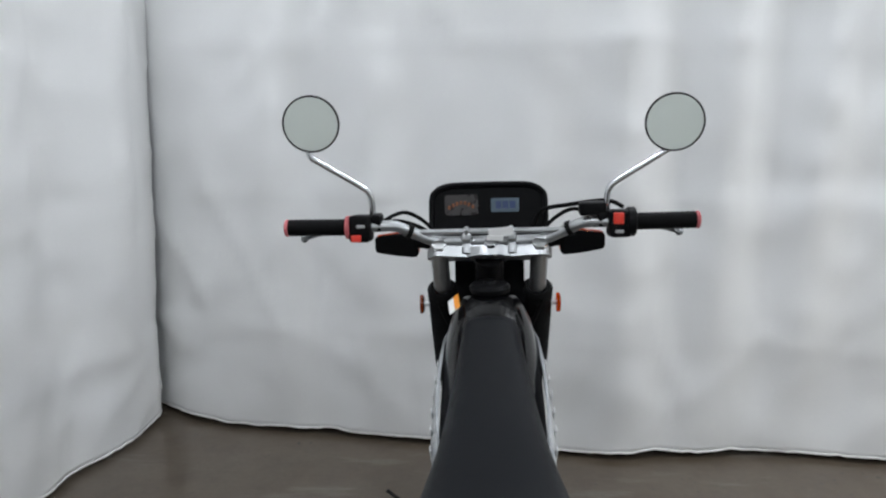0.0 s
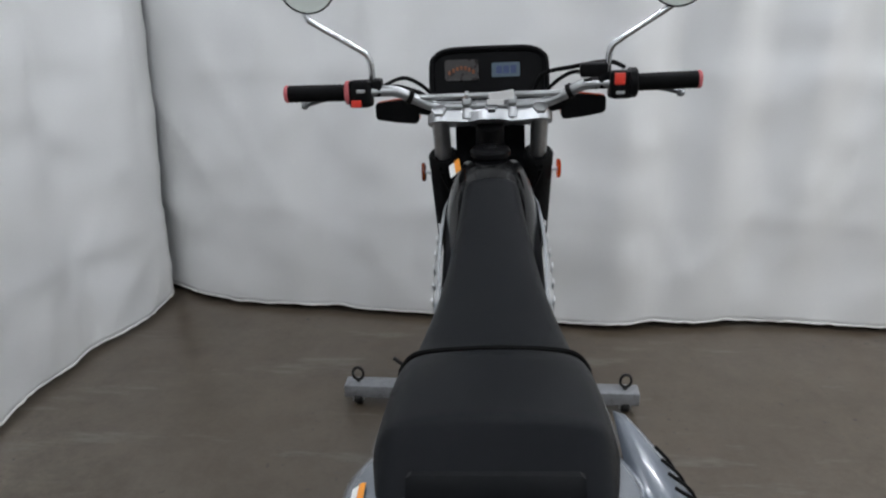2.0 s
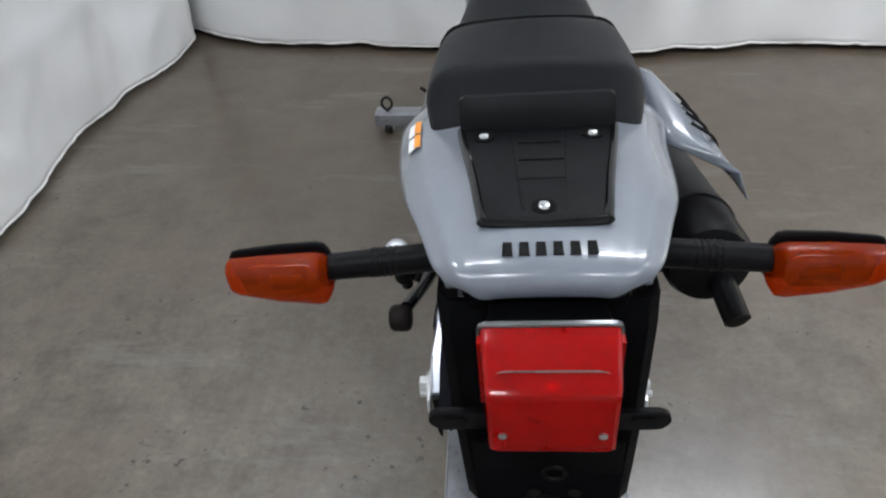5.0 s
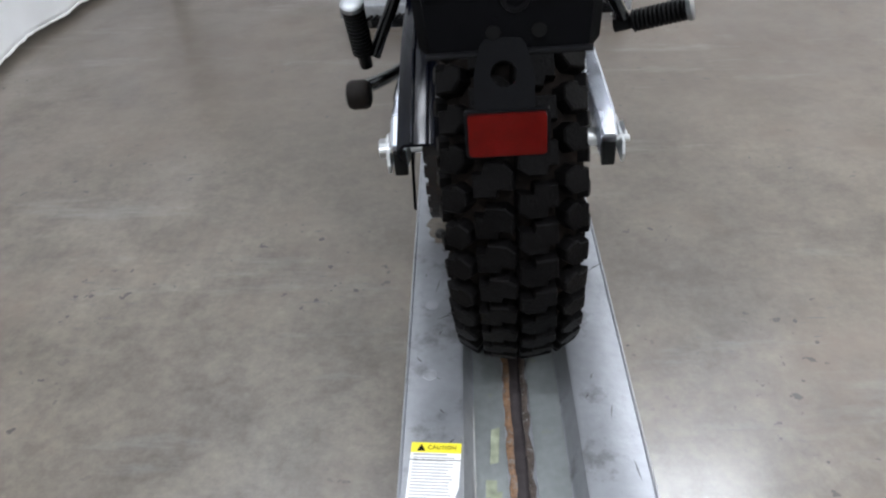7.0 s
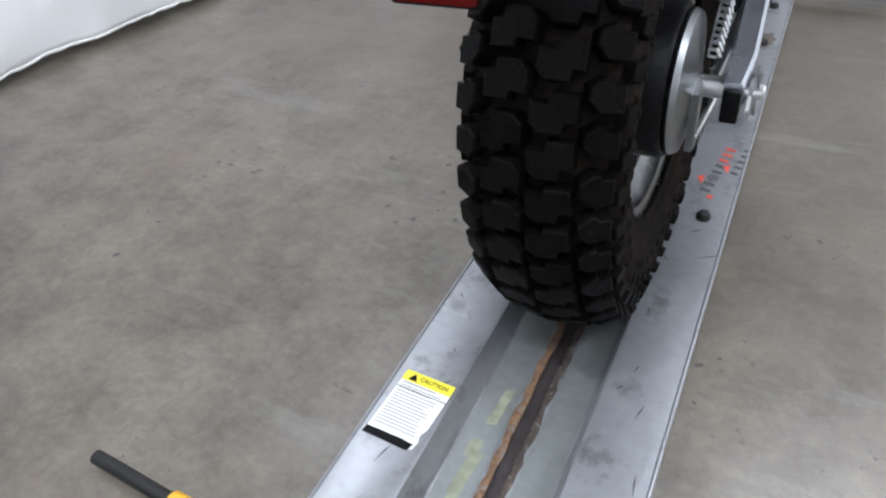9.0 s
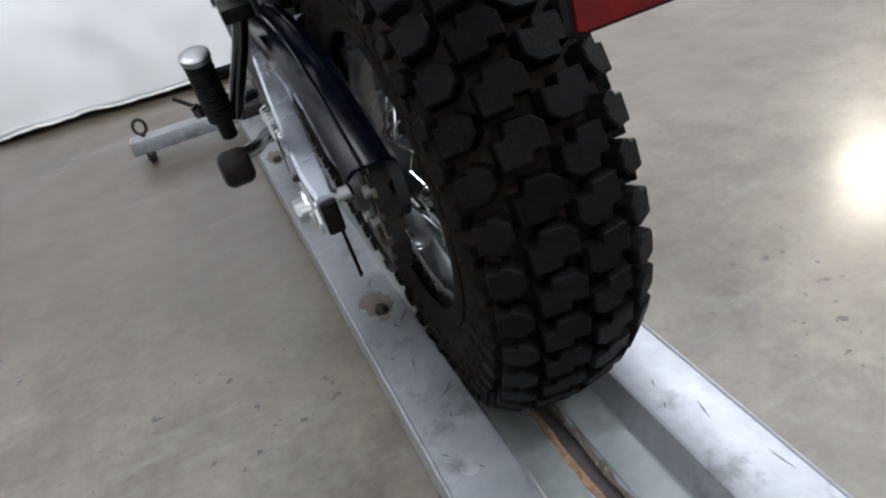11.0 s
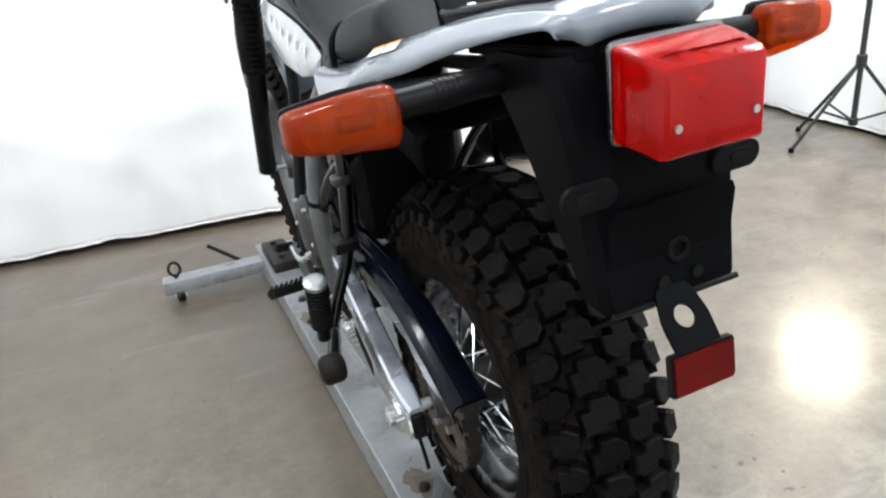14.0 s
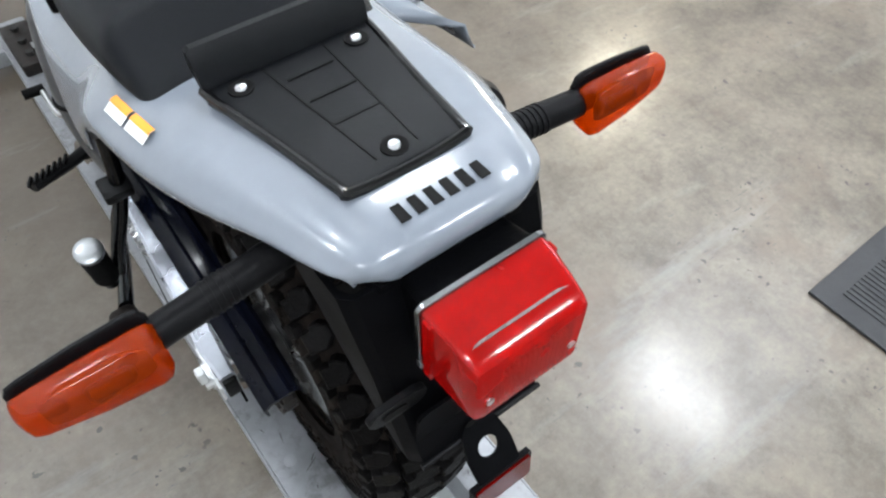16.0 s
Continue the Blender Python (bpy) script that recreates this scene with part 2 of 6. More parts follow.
M = {
    "concrete": concrete_material(),
    "cloth": mat("white_curtain_cloth", (0.83, 0.835, 0.835), 0.72, vary=0.025, scale=3, fine=300, bump=0.25, bump_scale=8, spec=0.2),
    "hem": mat("stitched_white_hem", (0.76, 0.755, 0.73), 0.8, vary=0.1, scale=12, bump=0.8, bump_scale=60),
    "wall": mat("painted_wall", (0.78, 0.80, 0.78), 0.8, vary=0.05, scale=2, bump=0.2, bump_scale=40),
    "vinyl": mat("black_seat_vinyl", (0.0050, 0.0058, 0.0074), 0.44, vary=0.14, scale=8, fine=220, bump=0.3, bump_scale=900, spec=0.10, rough_vary=0.03),
    "piping": mat("seat_piping_and_recess", (0.003, 0.003, 0.003), 0.6, spec=0.05),
    "grey_paint": mat("gloss_grey_plastic", (0.146, 0.164, 0.192), 0.25, vary=0.04, scale=5, coat=0.6, rough_vary=0.012),
    "black_plastic": mat("satin_black_plastic", (0.0045, 0.0045, 0.0052), 0.40, vary=0.2, bump=0.15, bump_scale=500, spec=0.08),
    "rack_plastic": mat("textured_black_plastic", (0.0038, 0.0043, 0.0052), 0.32, vary=0.14, bump=0.2, bump_scale=900, spec=0.09, rough_vary=0.03),
    "flap_plastic": mat("matt_black_plastic", (0.0020, 0.0021, 0.0026), 0.50, vary=0.25, bump=0.15, bump_scale=300, spec=0.035),
    "gloss_black": mat("gloss_black_paint", (0.002, 0.002, 0.0025), 0.14, coat=0.12, vary=0.1, spec=0.22),
    "guard": mat("dark_blue_black_guard", (0.0014, 0.0019, 0.0050), 0.17, coat=0.02, vary=0.2, spec=0.10),
    "rubber": mat("tyre_rubber", (0.0062, 0.0048, 0.0041), 0.75, vary=0.45, scale=11, fine=90, bump=0.5, bump_scale=180, second=(0.0150, 0.0108, 0.0085), second_at=0.50, spec=0.05),
    "block": mat("tread_rubber", (0.0034, 0.0031, 0.0032), 0.50, vary=0.35, scale=40, fine=240, bump=0.6, bump_scale=260, piece=0.5, spec=0.05, second=(0.0070, 0.0056, 0.0048), second_at=0.60),
    "grip": mat("grip_rubber", (0.0035, 0.0035, 0.0038), 0.55, spec=0.08, bump=0.6, bump_scale=400),
    "satin_alloy": mat("satin_alloy", (0.42, 0.43, 0.44), 0.34, 0.9, vary=0.1, scale=18),
    "reflector_bowl": mat("silvered_lamp_bowl", (0.16, 0.15, 0.14), 0.30, 0.5, vary=0.15, scale=30),
    "rim": mat("dull_plated_rim", (0.20, 0.205, 0.212), 0.24, 1.0, vary=0.12, scale=18),
    "chrome": mat("chrome", (0.60, 0.61, 0.63), 0.15, 1.0, vary=0.05),
    "steel": mat("zinc_plated_steel", (0.60, 0.61, 0.62), 0.32, 1.0, vary=0.15, scale=20, second=(0.32, 0.29, 0.25), second_at=0.64),
    "alu": mat("brushed_aluminium", (0.27, 0.28, 0.29), 0.38, 1.0, vary=0.1, scale=12, fine=150),
    "swing": mat("silver_painted_swingarm", (0.56, 0.59, 0.66), 0.26, 0.85, vary=0.08, coat=0.3, scale=10),
    "frame": mat("silver_grey_frame_paint", (0.105, 0.108, 0.113), 0.34, 0.35, vary=0.14, coat=0.1, scale=14),
    "engine": mat("black_engine_casting", (0.0045, 0.0045, 0.005), 0.42, 0.0, spec=0.12, vary=0.3, scale=20, bump=0.4, bump_scale=120),
    "engine_grey": mat("dull_alloy_casting", (0.024, 0.024, 0.025), 0.38, 0.3, vary=0.3, scale=20, second=(0.05, 0.042, 0.034), second_at=0.6),
    "rust": mat("rusty_sprocket_steel", (0.105, 0.082, 0.066), 0.55, 0.6, vary=0.3, scale=25, second=(0.085, 0.056, 0.038), second_at=0.5, bump=0.3),
    "chain": mat("oily_chain_steel", (0.016, 0.013, 0.012), 0.5, 0.5, vary=0.4, scale=50, second=(0.030, 0.018, 0.012), second_at=0.55),
    "amber": lens_material("amber_lens", (0.36, 0.036, 0.0006), (0.95, 0.27, 0.004), 0.62),
    "amber_shaded": mat("amber_shaded_copy", (0.16, 0.022, 0.002), 0.25, vary=0.2, scale=30),
    "red": lens_material("red_lens", (0.42, 0.0025, 0.002), (0.92, 0.018, 0.012), 0.48),
    "red_rib": mat("red_lens_ribs", (0.12, 0.002, 0.002), 0.25, vary=0.15, coat=0.05, spec=0.15, scale=20),
    "reflector": mat("red_reflector_prisms", (0.075, 0.0015, 0.001), 0.18, vary=0.3, coat=0.05, spec=0.15, scale=60, fine=900),
    "mirror": mat("mirror_glass", (0.80, 0.84, 0.81), 0.03, 1.0, vary=0.01, rough_vary=0.0),
    "galv": mat("galvanised_rail_steel", (0.29, 0.300, 0.318), 0.40, 0.5, vary=0.14, scale=7, fine=60, second=(0.18, 0.182, 0.188), second_at=0.53, bump=0.2, bump_scale=90),
    "galv_in": mat("channel_floor_steel", (0.215, 0.230, 0.230), 0.44, 0.4, vary=0.16, scale=9, second=(0.24, 0.26, 0.17), second_at=0.64, bump=0.1),
    "smear": mat("faded_yellow_marker", (0.235, 0.255, 0.180), 0.55, vary=0.35, scale=70),
    "weld": mat("rusty_weld", (0.20, 0.115, 0.065), 0.7, 0.2, vary=0.6, scale=40, fine=260, second=(0.22, 0.21, 0.20), second_at=0.52, bump=1.0, bump_scale=220),
    "weld_dark": mat("grey_weld", (0.085, 0.066, 0.055), 0.6, 0.4, vary=0.6, scale=45, fine=260, second=(0.30, 0.29, 0.28), second_at=0.56, bump=1.0, bump_scale=260),
    "foot": mat("worn_black_foot", (0.010, 0.0075, 0.0065), 0.6, vary=0.4, scale=40, second=(0.022, 0.014, 0.010), second_at=0.6, spec=0.15),
    "slot": mat("dark_scorched_slot", (0.045, 0.037, 0.038), 0.6, 0.3, vary=0.4, scale=30, bump=0.5),
    "bolt_black": mat("blackened_bolt", (0.012, 0.012, 0.012), 0.5, 0.3),
    "grime": mat("oil_grime", (0.10, 0.083, 0.065), 0.6, vary=0.5, scale=30, second=(0.15, 0.13, 0.11), second_at=0.55),
    "yellow": mat("yellow_label_print", (0.80, 0.68, 0.02), 0.5, vary=0.05),
    "white": mat("white_label_paper", (0.78, 0.78, 0.77), 0.5, vary=0.04, scale=30),
    "ink": mat("black_ink_and_hollows", (0.006, 0.006, 0.006), 0.6, spec=0.08),
    "ink_faded": mat("worn_rail_print", (0.07, 0.07, 0.075), 0.6, vary=0.5, scale=90),
    "ink_grey": mat("small_print_ink", (0.36, 0.36, 0.36), 0.6),
    "orange": mat("orange_label_print", (0.80, 0.28, 0.02), 0.45, vary=0.05),
    "red_print": mat("red_label_print", (0.62, 0.08, 0.05), 0.5, vary=0.25, scale=60),
    "pink": mat("red_grip_collar", (0.50, 0.11, 0.12), 0.5),
    "red_switch": mat("red_switch", (0.75, 0.05, 0.03), 0.35),
    "silver_panel": mat("silver_tank_graphic", (0.50, 0.52, 0.54), 0.3, coat=0.5, vary=0.05),
    "white_panel": mat("white_tank_graphic", (0.78, 0.79, 0.80), 0.3, coat=0.5, vary=0.03),
    "dial": mat("instrument_face", (0.03, 0.026, 0.026), 0.3, vary=0.3, scale=60),
    "dial_orange": mat("dial_orange_print", (0.22, 0.075, 0.03), 0.4, vary=0.5, scale=120),
    "lcd": mat("lcd_screen", (0.09, 0.125, 0.16), 0.2, coat=0.2, vary=0.1),
    "lcd_dark": mat("lcd_segment", (0.02, 0.04, 0.12), 0.3),
    "mat_rubber": mat("black_mat_rubber", (0.022, 0.023, 0.026), 0.65, vary=0.2, bump=0.3, bump_scale=300),
    "stand_black": mat("black_tripod_paint", (0.015, 0.015, 0.016), 0.45),
    "red_cloth": mat("red_bag_cloth", (0.32, 0.03, 0.03), 0.7, vary=0.15),
    "lamp_face": mat("lamp_diffuser", (1.0, 0.96, 0.88), 0.5, vary=0.0, emit=4.0),
    "tool_yellow": mat("yellow_handle_grip", (0.75, 0.40, 0.02), 0.45, vary=0.1),
}


# ---- mesh helpers ----
def part(name, bm, material, parent=None, label="", smooth=35, at=None):
    """Links a bmesh as one mesh object under its thing."""
    bmesh.ops.recalc_face_normals(bm, faces=bm.faces)
    me = bpy.data.meshes.new(name)
    bm.to_mesh(me)
    bm.free()
    me.materials.append(M[material])
    if smooth:
        me.shade_smooth()
        me.set_sharp_from_angle(angle=radians(smooth))
    ob = new(name, me)
    if parent is not None:
        ob.parent = parent
    if at is not None:
        ob.matrix_basis = at
    if label:
        ob["label"] = label
    return ob


def thing(name, label, category, at=None, group="", kind=""):
    ob = new(name)
    ob.empty_display_size = 0.05
    if at is not None:
        ob.matrix_world = at
    return tagged(ob, label, category, group, kind)


def box(c, s, rot=(0, 0, 0), bevel=0.0, seg=2, bm=None):
    bm = bm or bmesh.new()
    m = pose(*c, *rot) @ Matrix.Diagonal((*s, 1))
    r = bmesh.ops.create_cube(bm, size=1.0, matrix=m)
    if bevel:
        edges = list({e for v in r["verts"] for e in v.link_edges})
        bmesh.ops.bevel(bm, geom=edges, offset=bevel, segments=seg, affect="EDGES", profile=0.5)
    return bm


def rings(rows, closed=True, caps=True, bm=None):
    """Joins rows of points, all of one count, into a skin."""
    bm = bm or bmesh.new()
    vs = [[bm.verts.new(p) for p in row] for row in rows]
    n = len(vs[0])
    for a, b in zip(vs, vs[1:]):
        for i in range(n if closed else n - 1):
            j = (i + 1) % n
            bm.faces.new((a[i], a[j], b[j], b[i]))
    if caps and closed:
        bm.faces.new(vs[0])
        bm.faces.new(vs[-1][::-1])
    return bm


def around(p, d, r, n, squash=1.0, up=(0, 0, 1)):
    d = Vector(d).normalized()
    side = d.cross(Vector(up))
    if side.length < 1e-3:
        side = d.cross(Vector((0, 1, 0)))
    side.normalize()
    top = side.cross(d)
    return [Vector(p) + side * r * math.cos(a) + top * r * squash * math.sin(a) for a in (2 * math.pi * k / n for k in range(n))]


def rod(p0, p1, r0, r1=None, n=14, soft=0.0, bm=None):
    """A round bar between two points, with eased ends."""
    r1 = r0 if r1 is None else r1
    p0, p1 = Vector(p0), Vector(p1)
    d = (p1 - p0).normalized()
    rows = []
    if soft:
        rows += [around(p0, d, r0 - soft, n), around(p0 + d * soft, d, r0, n), around(p1 - d * soft, d, r1, n), around(p1, d, r1 - soft, n)]
    else:
        rows += [around(p0, d, r0, n), around(p1, d, r1, n)]
    return rings(rows, bm=bm)


def curve(points, steps=6):
    """A smooth run of points through those given."""
    p = [Vector(q) for q in points]
    out = []
    for i in range(len(p) - 1):
        a, b, c, d = p[max(i - 1, 0)], p[i], p[i + 1], p[min(i + 2, len(p) - 1)]
        for k in range(steps):
            t = k / steps
            out.append(0.5 * (2 * b + (c - a) * t + (2 * a - 5 * b + 4 * c - d) * t * t + (3 * b - a - 3 * c + d) * t ** 3))
    out.append(p[-1])
    return out


def tube(points, r, n=12, steps=6, bm=None, squash=1.0):
    q = curve(points, steps) if steps else [Vector(v) for v in points]
    rows = []
    side0 = None
    for i, p in enumerate(q):
        d = (q[min(i + 1, len(q) - 1)] - q[max(i - 1, 0)]).normalized()
        if side0 is None:
            side0 = d.cross(Vector((0, 0, 1)))
            if side0.length < 0.05:
                side0 = d.cross(Vector((0, 1, 0)))
        side = (side0 - d * side0.dot(d)).normalized()
        side0 = side
        top = side.cross(d)
        rows.append([p + side * r * math.cos(a) + top * r * squash * math.sin(a) for a in (2 * math.pi * k / n for k in range(n))])
    return rings(rows, bm=bm)


def spin(profile, n=48, centre=(0, 0, 0), bm=None, axis="x", closed=True):
    """Turns a profile of (along, radius) about an axis."""
    bm = bm or bmesh.new()
    rows = []
    for k in range(n):
        a = 2 * math.pi * k / n
        c, s = math.cos(a), math.sin(a)
        if axis == "x":
            rows.append([bm.verts.new((centre[0] + u, centre[1] + r * c, centre[2] + r * s)) for u, r in profile])
        elif axis == "y":
            rows.append([bm.verts.new((centre[0] + r * c, centre[1] + u, centre[2] + r * s)) for u, r in profile])
        else:
            rows.append([bm.verts.new((centre[0] + r * c, centre[1] + r * s, centre[2] + u)) for u, r in profile])
    m = len(profile)
    for k in range(n):
        a, b = rows[k], rows[(k + 1) % n]
        for i in range(m if closed else m - 1):
            j = (i + 1) % m
            bm.faces.new((a[i], b[i], b[j], a[j]))
    return bm


def slab(outline, thick, m=None, bevel=0.0, bm=None):
    """A flat outline in x, y with thickness in z, then moved by m."""
    bm = bm or bmesh.new()
    lo = [bm.verts.new((x, y, 0)) for x, y in outline]
    hi = [bm.verts.new((x, y, thick)) for x, y in outline]
    n = len(outline)
    bm.faces.new(lo[::-1])
    top = bm.faces.new(hi)
    for i in range(n):
        bm.faces.new((lo[i], lo[(i + 1) % n], hi[(i + 1) % n], hi[i]))
    if bevel:
        bmesh.ops.bevel(bm, geom=list(top.edges), offset=bevel, segments=2, affect="EDGES")
    if m is not None:
        bmesh.ops.transform(bm, matrix=m, verts=bm.verts)
    return bm


def rounded(w, h, r, n=5):
    pts = []
    for cx, cy, a0 in ((w / 2 - r, h / 2 - r, 0), (-w / 2 + r, h / 2 - r, 90), (-w / 2 + r, -h / 2 + r, 180), (w / 2 - r, -h / 2 + r, 270)):
        for k in range(n + 1):
            a = radians(a0 + 90 * k / n)
            pts.append((cx + r * math.cos(a), cy + r * math.sin(a)))
    return pts


# ---- the setting ----
bm = bmesh.new()
bmesh.ops.create_grid(bm, x_segments=60, y_segments=60, size=1, matrix=pose(0.9, -1.2, 0) @ Matrix.Diagonal((5.0, 5.0, 1, 1)))
tagged(part("floor", bm, "concrete", smooth=0), "tan-grey polished concrete floor with stains, scuffs and shade painted in by the back curtain", "floor", kind="structure")
# unseen walls, added to darken the gaps under the curtains and fill the mirrors
for nm, c, s in (("wall_north", (0.55, 2.65, 1.9), (5.0, 0.1, 3.8)), ("wall_south", (0.55, -3.6, 1.9), (5.0, 0.1, 3.8)),
                 ("wall_west", (-1.95, -0.475, 1.9), (0.1, 6.15, 3.8)), ("wall_east", (3.05, -0.475, 1.9), (0.1, 6.15, 3.8))):
    tagged(part(nm, box(c, s), "wall", smooth=0), "plain pale unseen wall added to close the room and shape its light", "wall", kind="structure")
tagged(part("ceiling", box((0.9, -1.2, 3.85), (10.2, 10.2, 0.1)), "wall", smooth=0), "plain pale ceiling with strip lights", "ceiling", kind="structure")


def ceiling_light(x, y):
    t = thing("ceiling_light", "long white strip light fixed under the ceiling", "light", pose(x, y, 3.8), "ceiling strips")
    part("housing", box((0, 0, -0.185), (1.35, 0.32, 0.33), bevel=0.01), "wall", t)
    return t


for sx_, sy_ in STRIPS:
    ceiling_light(sx_, sy_)
# housing and rods added for the lowered stand-in source; out of view
hung = thing("added_low_light", "unseen white light added low on two rods, standing in for a farther ceiling light", "light", pose(2.14, 0.10, 3.8))
part("housing", box((0, 0, -1.155), (0.40, 0.74, 0.11), bevel=0.01), "wall", hung)
for sgn in (-1, 1):
    part("rod", rod((0, sgn * 0.25, -1.10), (0, sgn * 0.25, 0.0), 0.005, n=8), "wall", hung)


def curtain(path, height, seed, label, depth=0.022, gap=0.034, lean=0.0, calm=0.0):
    """A hanging cloth sheet along a line on the floor, with soft folds, creases and a wavy hem."""
    rnd = random.Random(seed)
    q = curve([(x, y, 0) for x, y in path], 10)
    dist = [0.0]
    for a, b in zip(q, q[1:]):
        dist.append(dist[-1] + (b - a).length)
    total = dist[-1]
    n = int(total / 0.026)
    cols = []
    j = 0
    for k in range(n + 1):
        s = total * k / n
        while j < len(dist) - 2 and dist[j + 1] < s:
            j += 1
        f = (s - dist[j]) / max(1e-6, dist[j + 1] - dist[j])
        p = q[j].lerp(q[j + 1], min(1, f))
        d = (q[j + 1] - q[j]).normalized()
        cols.append((s, p, Vector((d.y, -d.x, 0))))
    waves = [(rnd.uniform(5, 21), rnd.uniform(0, 6.3), rnd.uniform(0.25, 1.0)) for _ in range(7)]
    zs = [gap * 0.7 + 0.0, gap + 0.012, 0.05, 0.09] + [0.16 + (height - 0.16) * k / 110 for k in range(111)]

    def bend(s, z):
        v = 0.0
        for w, ph, am in waves:
            v += am * math.sin(w * s + ph + 0.35 * math.sin(1.1 * z + ph))
        v *= depth / 3.0 * (0.18 + 0.82 * min(1, z / 1.0)) * (1.0 if s > calm else max(0.25, 1 - (calm - s) / 0.7))
        v += 0.009 * (noise.noise(Vector((s * 3.4, z * 0.9, seed * 7.1))))
        v += 0.005 * abs(noise.noise(Vector((s * 3.0 + z * 1.6, z * 2.6 - s * 1.1, seed * 1.7))))
        v += 0.009 * (1 - abs(noise.noise(Vector((s * 2.6 + z * 1.9, z * 1.5 - s * 1.4, seed * 5.3))))) ** 6
        v += 0.007 * (1 - abs(noise.noise(Vector((s * 3.8 - z * 2.4, z * 2.1 + s * 1.2, seed * 9.3))))) ** 8
        for zc in (0.42, 0.95, 1.48):
            v += 0.0050 * math.exp(-((z - zc - 0.03 * math.sin(0.9 * s)) / 0.022) ** 2)
        v += 0.008 * (noise.noise(Vector((s * 6.0 + z * 3, z * 6.5 - s * 4, seed * 3.7))))
        return v

    rows = []
    for z in zs:
        row = []
        for s, p, nrm in cols:
            lift = 0.010 * noise.noise(Vector((s * 2.6, 0.3, seed))) + 0.006 * noise.noise(Vector((s * 9, 2.3, seed)))
            zz = z + lift * max(0, 1 - z / 0.3)
            side = max(0.0, min(1.0, (s / total - 0.70) / 0.18))
            row.append(p + nrm * bend(s, z) + Vector((lean * side * z, 0, max(0.006, zz))))
        rows.append(row)
    sheet = rings(rows, closed=False)
    t = thing("curtain", label, "curtain", group="studio curtains")
    ob = part("cloth", sheet, "cloth", t, smooth=180)
    sol = ob.modifiers.new("thickness", "SOLIDIFY")
    sol.thickness, sol.offset = 0.003, 0
    hr = random.Random(seed)
    hem = [r + Vector((hr.uniform(-0.0012, 0.0012), hr.uniform(-0.0012, 0.0012), 0.003 + hr.uniform(-0.003, 0.003))) for r in rows[0]]
    part("hem", tube(hem, 0.0052, 6, 0), "hem", t, "frayed stitched hem")
    return t


curtain([(-1.62, -3.5), (-1.62, -1.5), (-1.61, 0.1), (-1.565, 0.5), (-1.505, 0.75), (-1.495, 1.0), (-1.51, 1.2), (-1.505, 1.5), (-1.435, 1.78), (-1.365, 2.0), (-1.355, 2.12), (-1.40, 2.18), (-1.50, 2.2)],
        3.78, 3, "white cloth studio curtain hanging just above the floor", 0.09, lean=0.055)
curtain([(-1.75, 2.50), (-1.5, 2.34), (-1.42, 2.28), (-1.1, 2.11), (-0.6, 2.04), (-0.2, 1.985), (0.25, 1.93), (0.7, 1.91), (1.12, 1.965), (1.47, 1.905), (2.0, 1.90), (2.55, 1.88)],
        3.78, 5, "white cloth backdrop curtain with soft vertical folds", 0.13, calm=2.75)
curtain([(2.52, 1.95), (2.49, 1.80), (2.44, 1.47), (2.40, 0.94), (2.36, 0.64), (2.44, 0.35), (2.49, 0.1), (2.47, -1.5), (2.5, -3.5)],
        3.78, 8, "white cloth side curtain near a light stand", 0.10)


# ---- the motorcycle, leaning slightly on its dolly ----
AX = 0.353
bike = thing("motorcycle", "grey and black dual-sport motorcycle with fat knobbly tyres", "motorcycle", pose(0.028, 0, 0, 0, -1.6, 0))

# rear tyre carcass
half = [(0, 0.3023), (0.026, 0.3009), (0.048, 0.2953), (0.066, 0.2831), (0.077, 0.2659), (0.081, 0.2434), (0.079, 0.2206), (0.075, 0.2056), (0.0738, 0.2019), (0.0735, 0.197), (0.07, 0.187), (0.064, 0.174)]
prof = [(-x, r) for x, r in half[:0:-1]] + half + [(0.050, 0.182), (-0.050, 0.182)]
rear_tyre = part("rear_tyre", spin(prof, 72, (0, 0, AX)), "rubber", bike, "fat knobbly rear tyre with rust-brown dust", smooth=50)


def block_mesh(name, outline, depth, chamfer, taper=0.9):
    """One tread block: x across, y along the tread, z outwards."""
    bm = bmesh.new()
    n = len(outline)
    outline = [(x * 0.97, y * 0.93) for x, y in outline]
    lo = [bm.verts.new((x * 1.06, y * 1.07, -0.006)) for x, y in outline]
    mid = [bm.verts.new((x, y, depth - chamfer)) for x, y in outline]
    hi = [bm.verts.new((x * taper, y * taper, depth)) for x, y in outline]
    for a, b in ((lo, mid), (mid, hi)):
        for i in range(n):
            bm.faces.new((a[i], a[(i + 1) % n], b[(i + 1) % n], b[i]))
    bm.faces.new(hi)
    bmesh.ops.recalc_face_normals(bm, faces=bm.faces)
    me = bpy.data.meshes.new(name)
    bm.to_mesh(me)
    bm.free()
    me.materials.append(M["block"])
    return me


def tread_frame(centre, angle, x, r, tilt):
    """The pose of a block at an angle round the axle, tilted towards the side."""
    a = radians(angle)
    return Matrix.Translation(centre) @ Matrix.Rotation(a, 4, "X") @ Matrix.Translation((x, 0, r)) @ Matrix.Rotation(radians(tilt), 4, "Y")


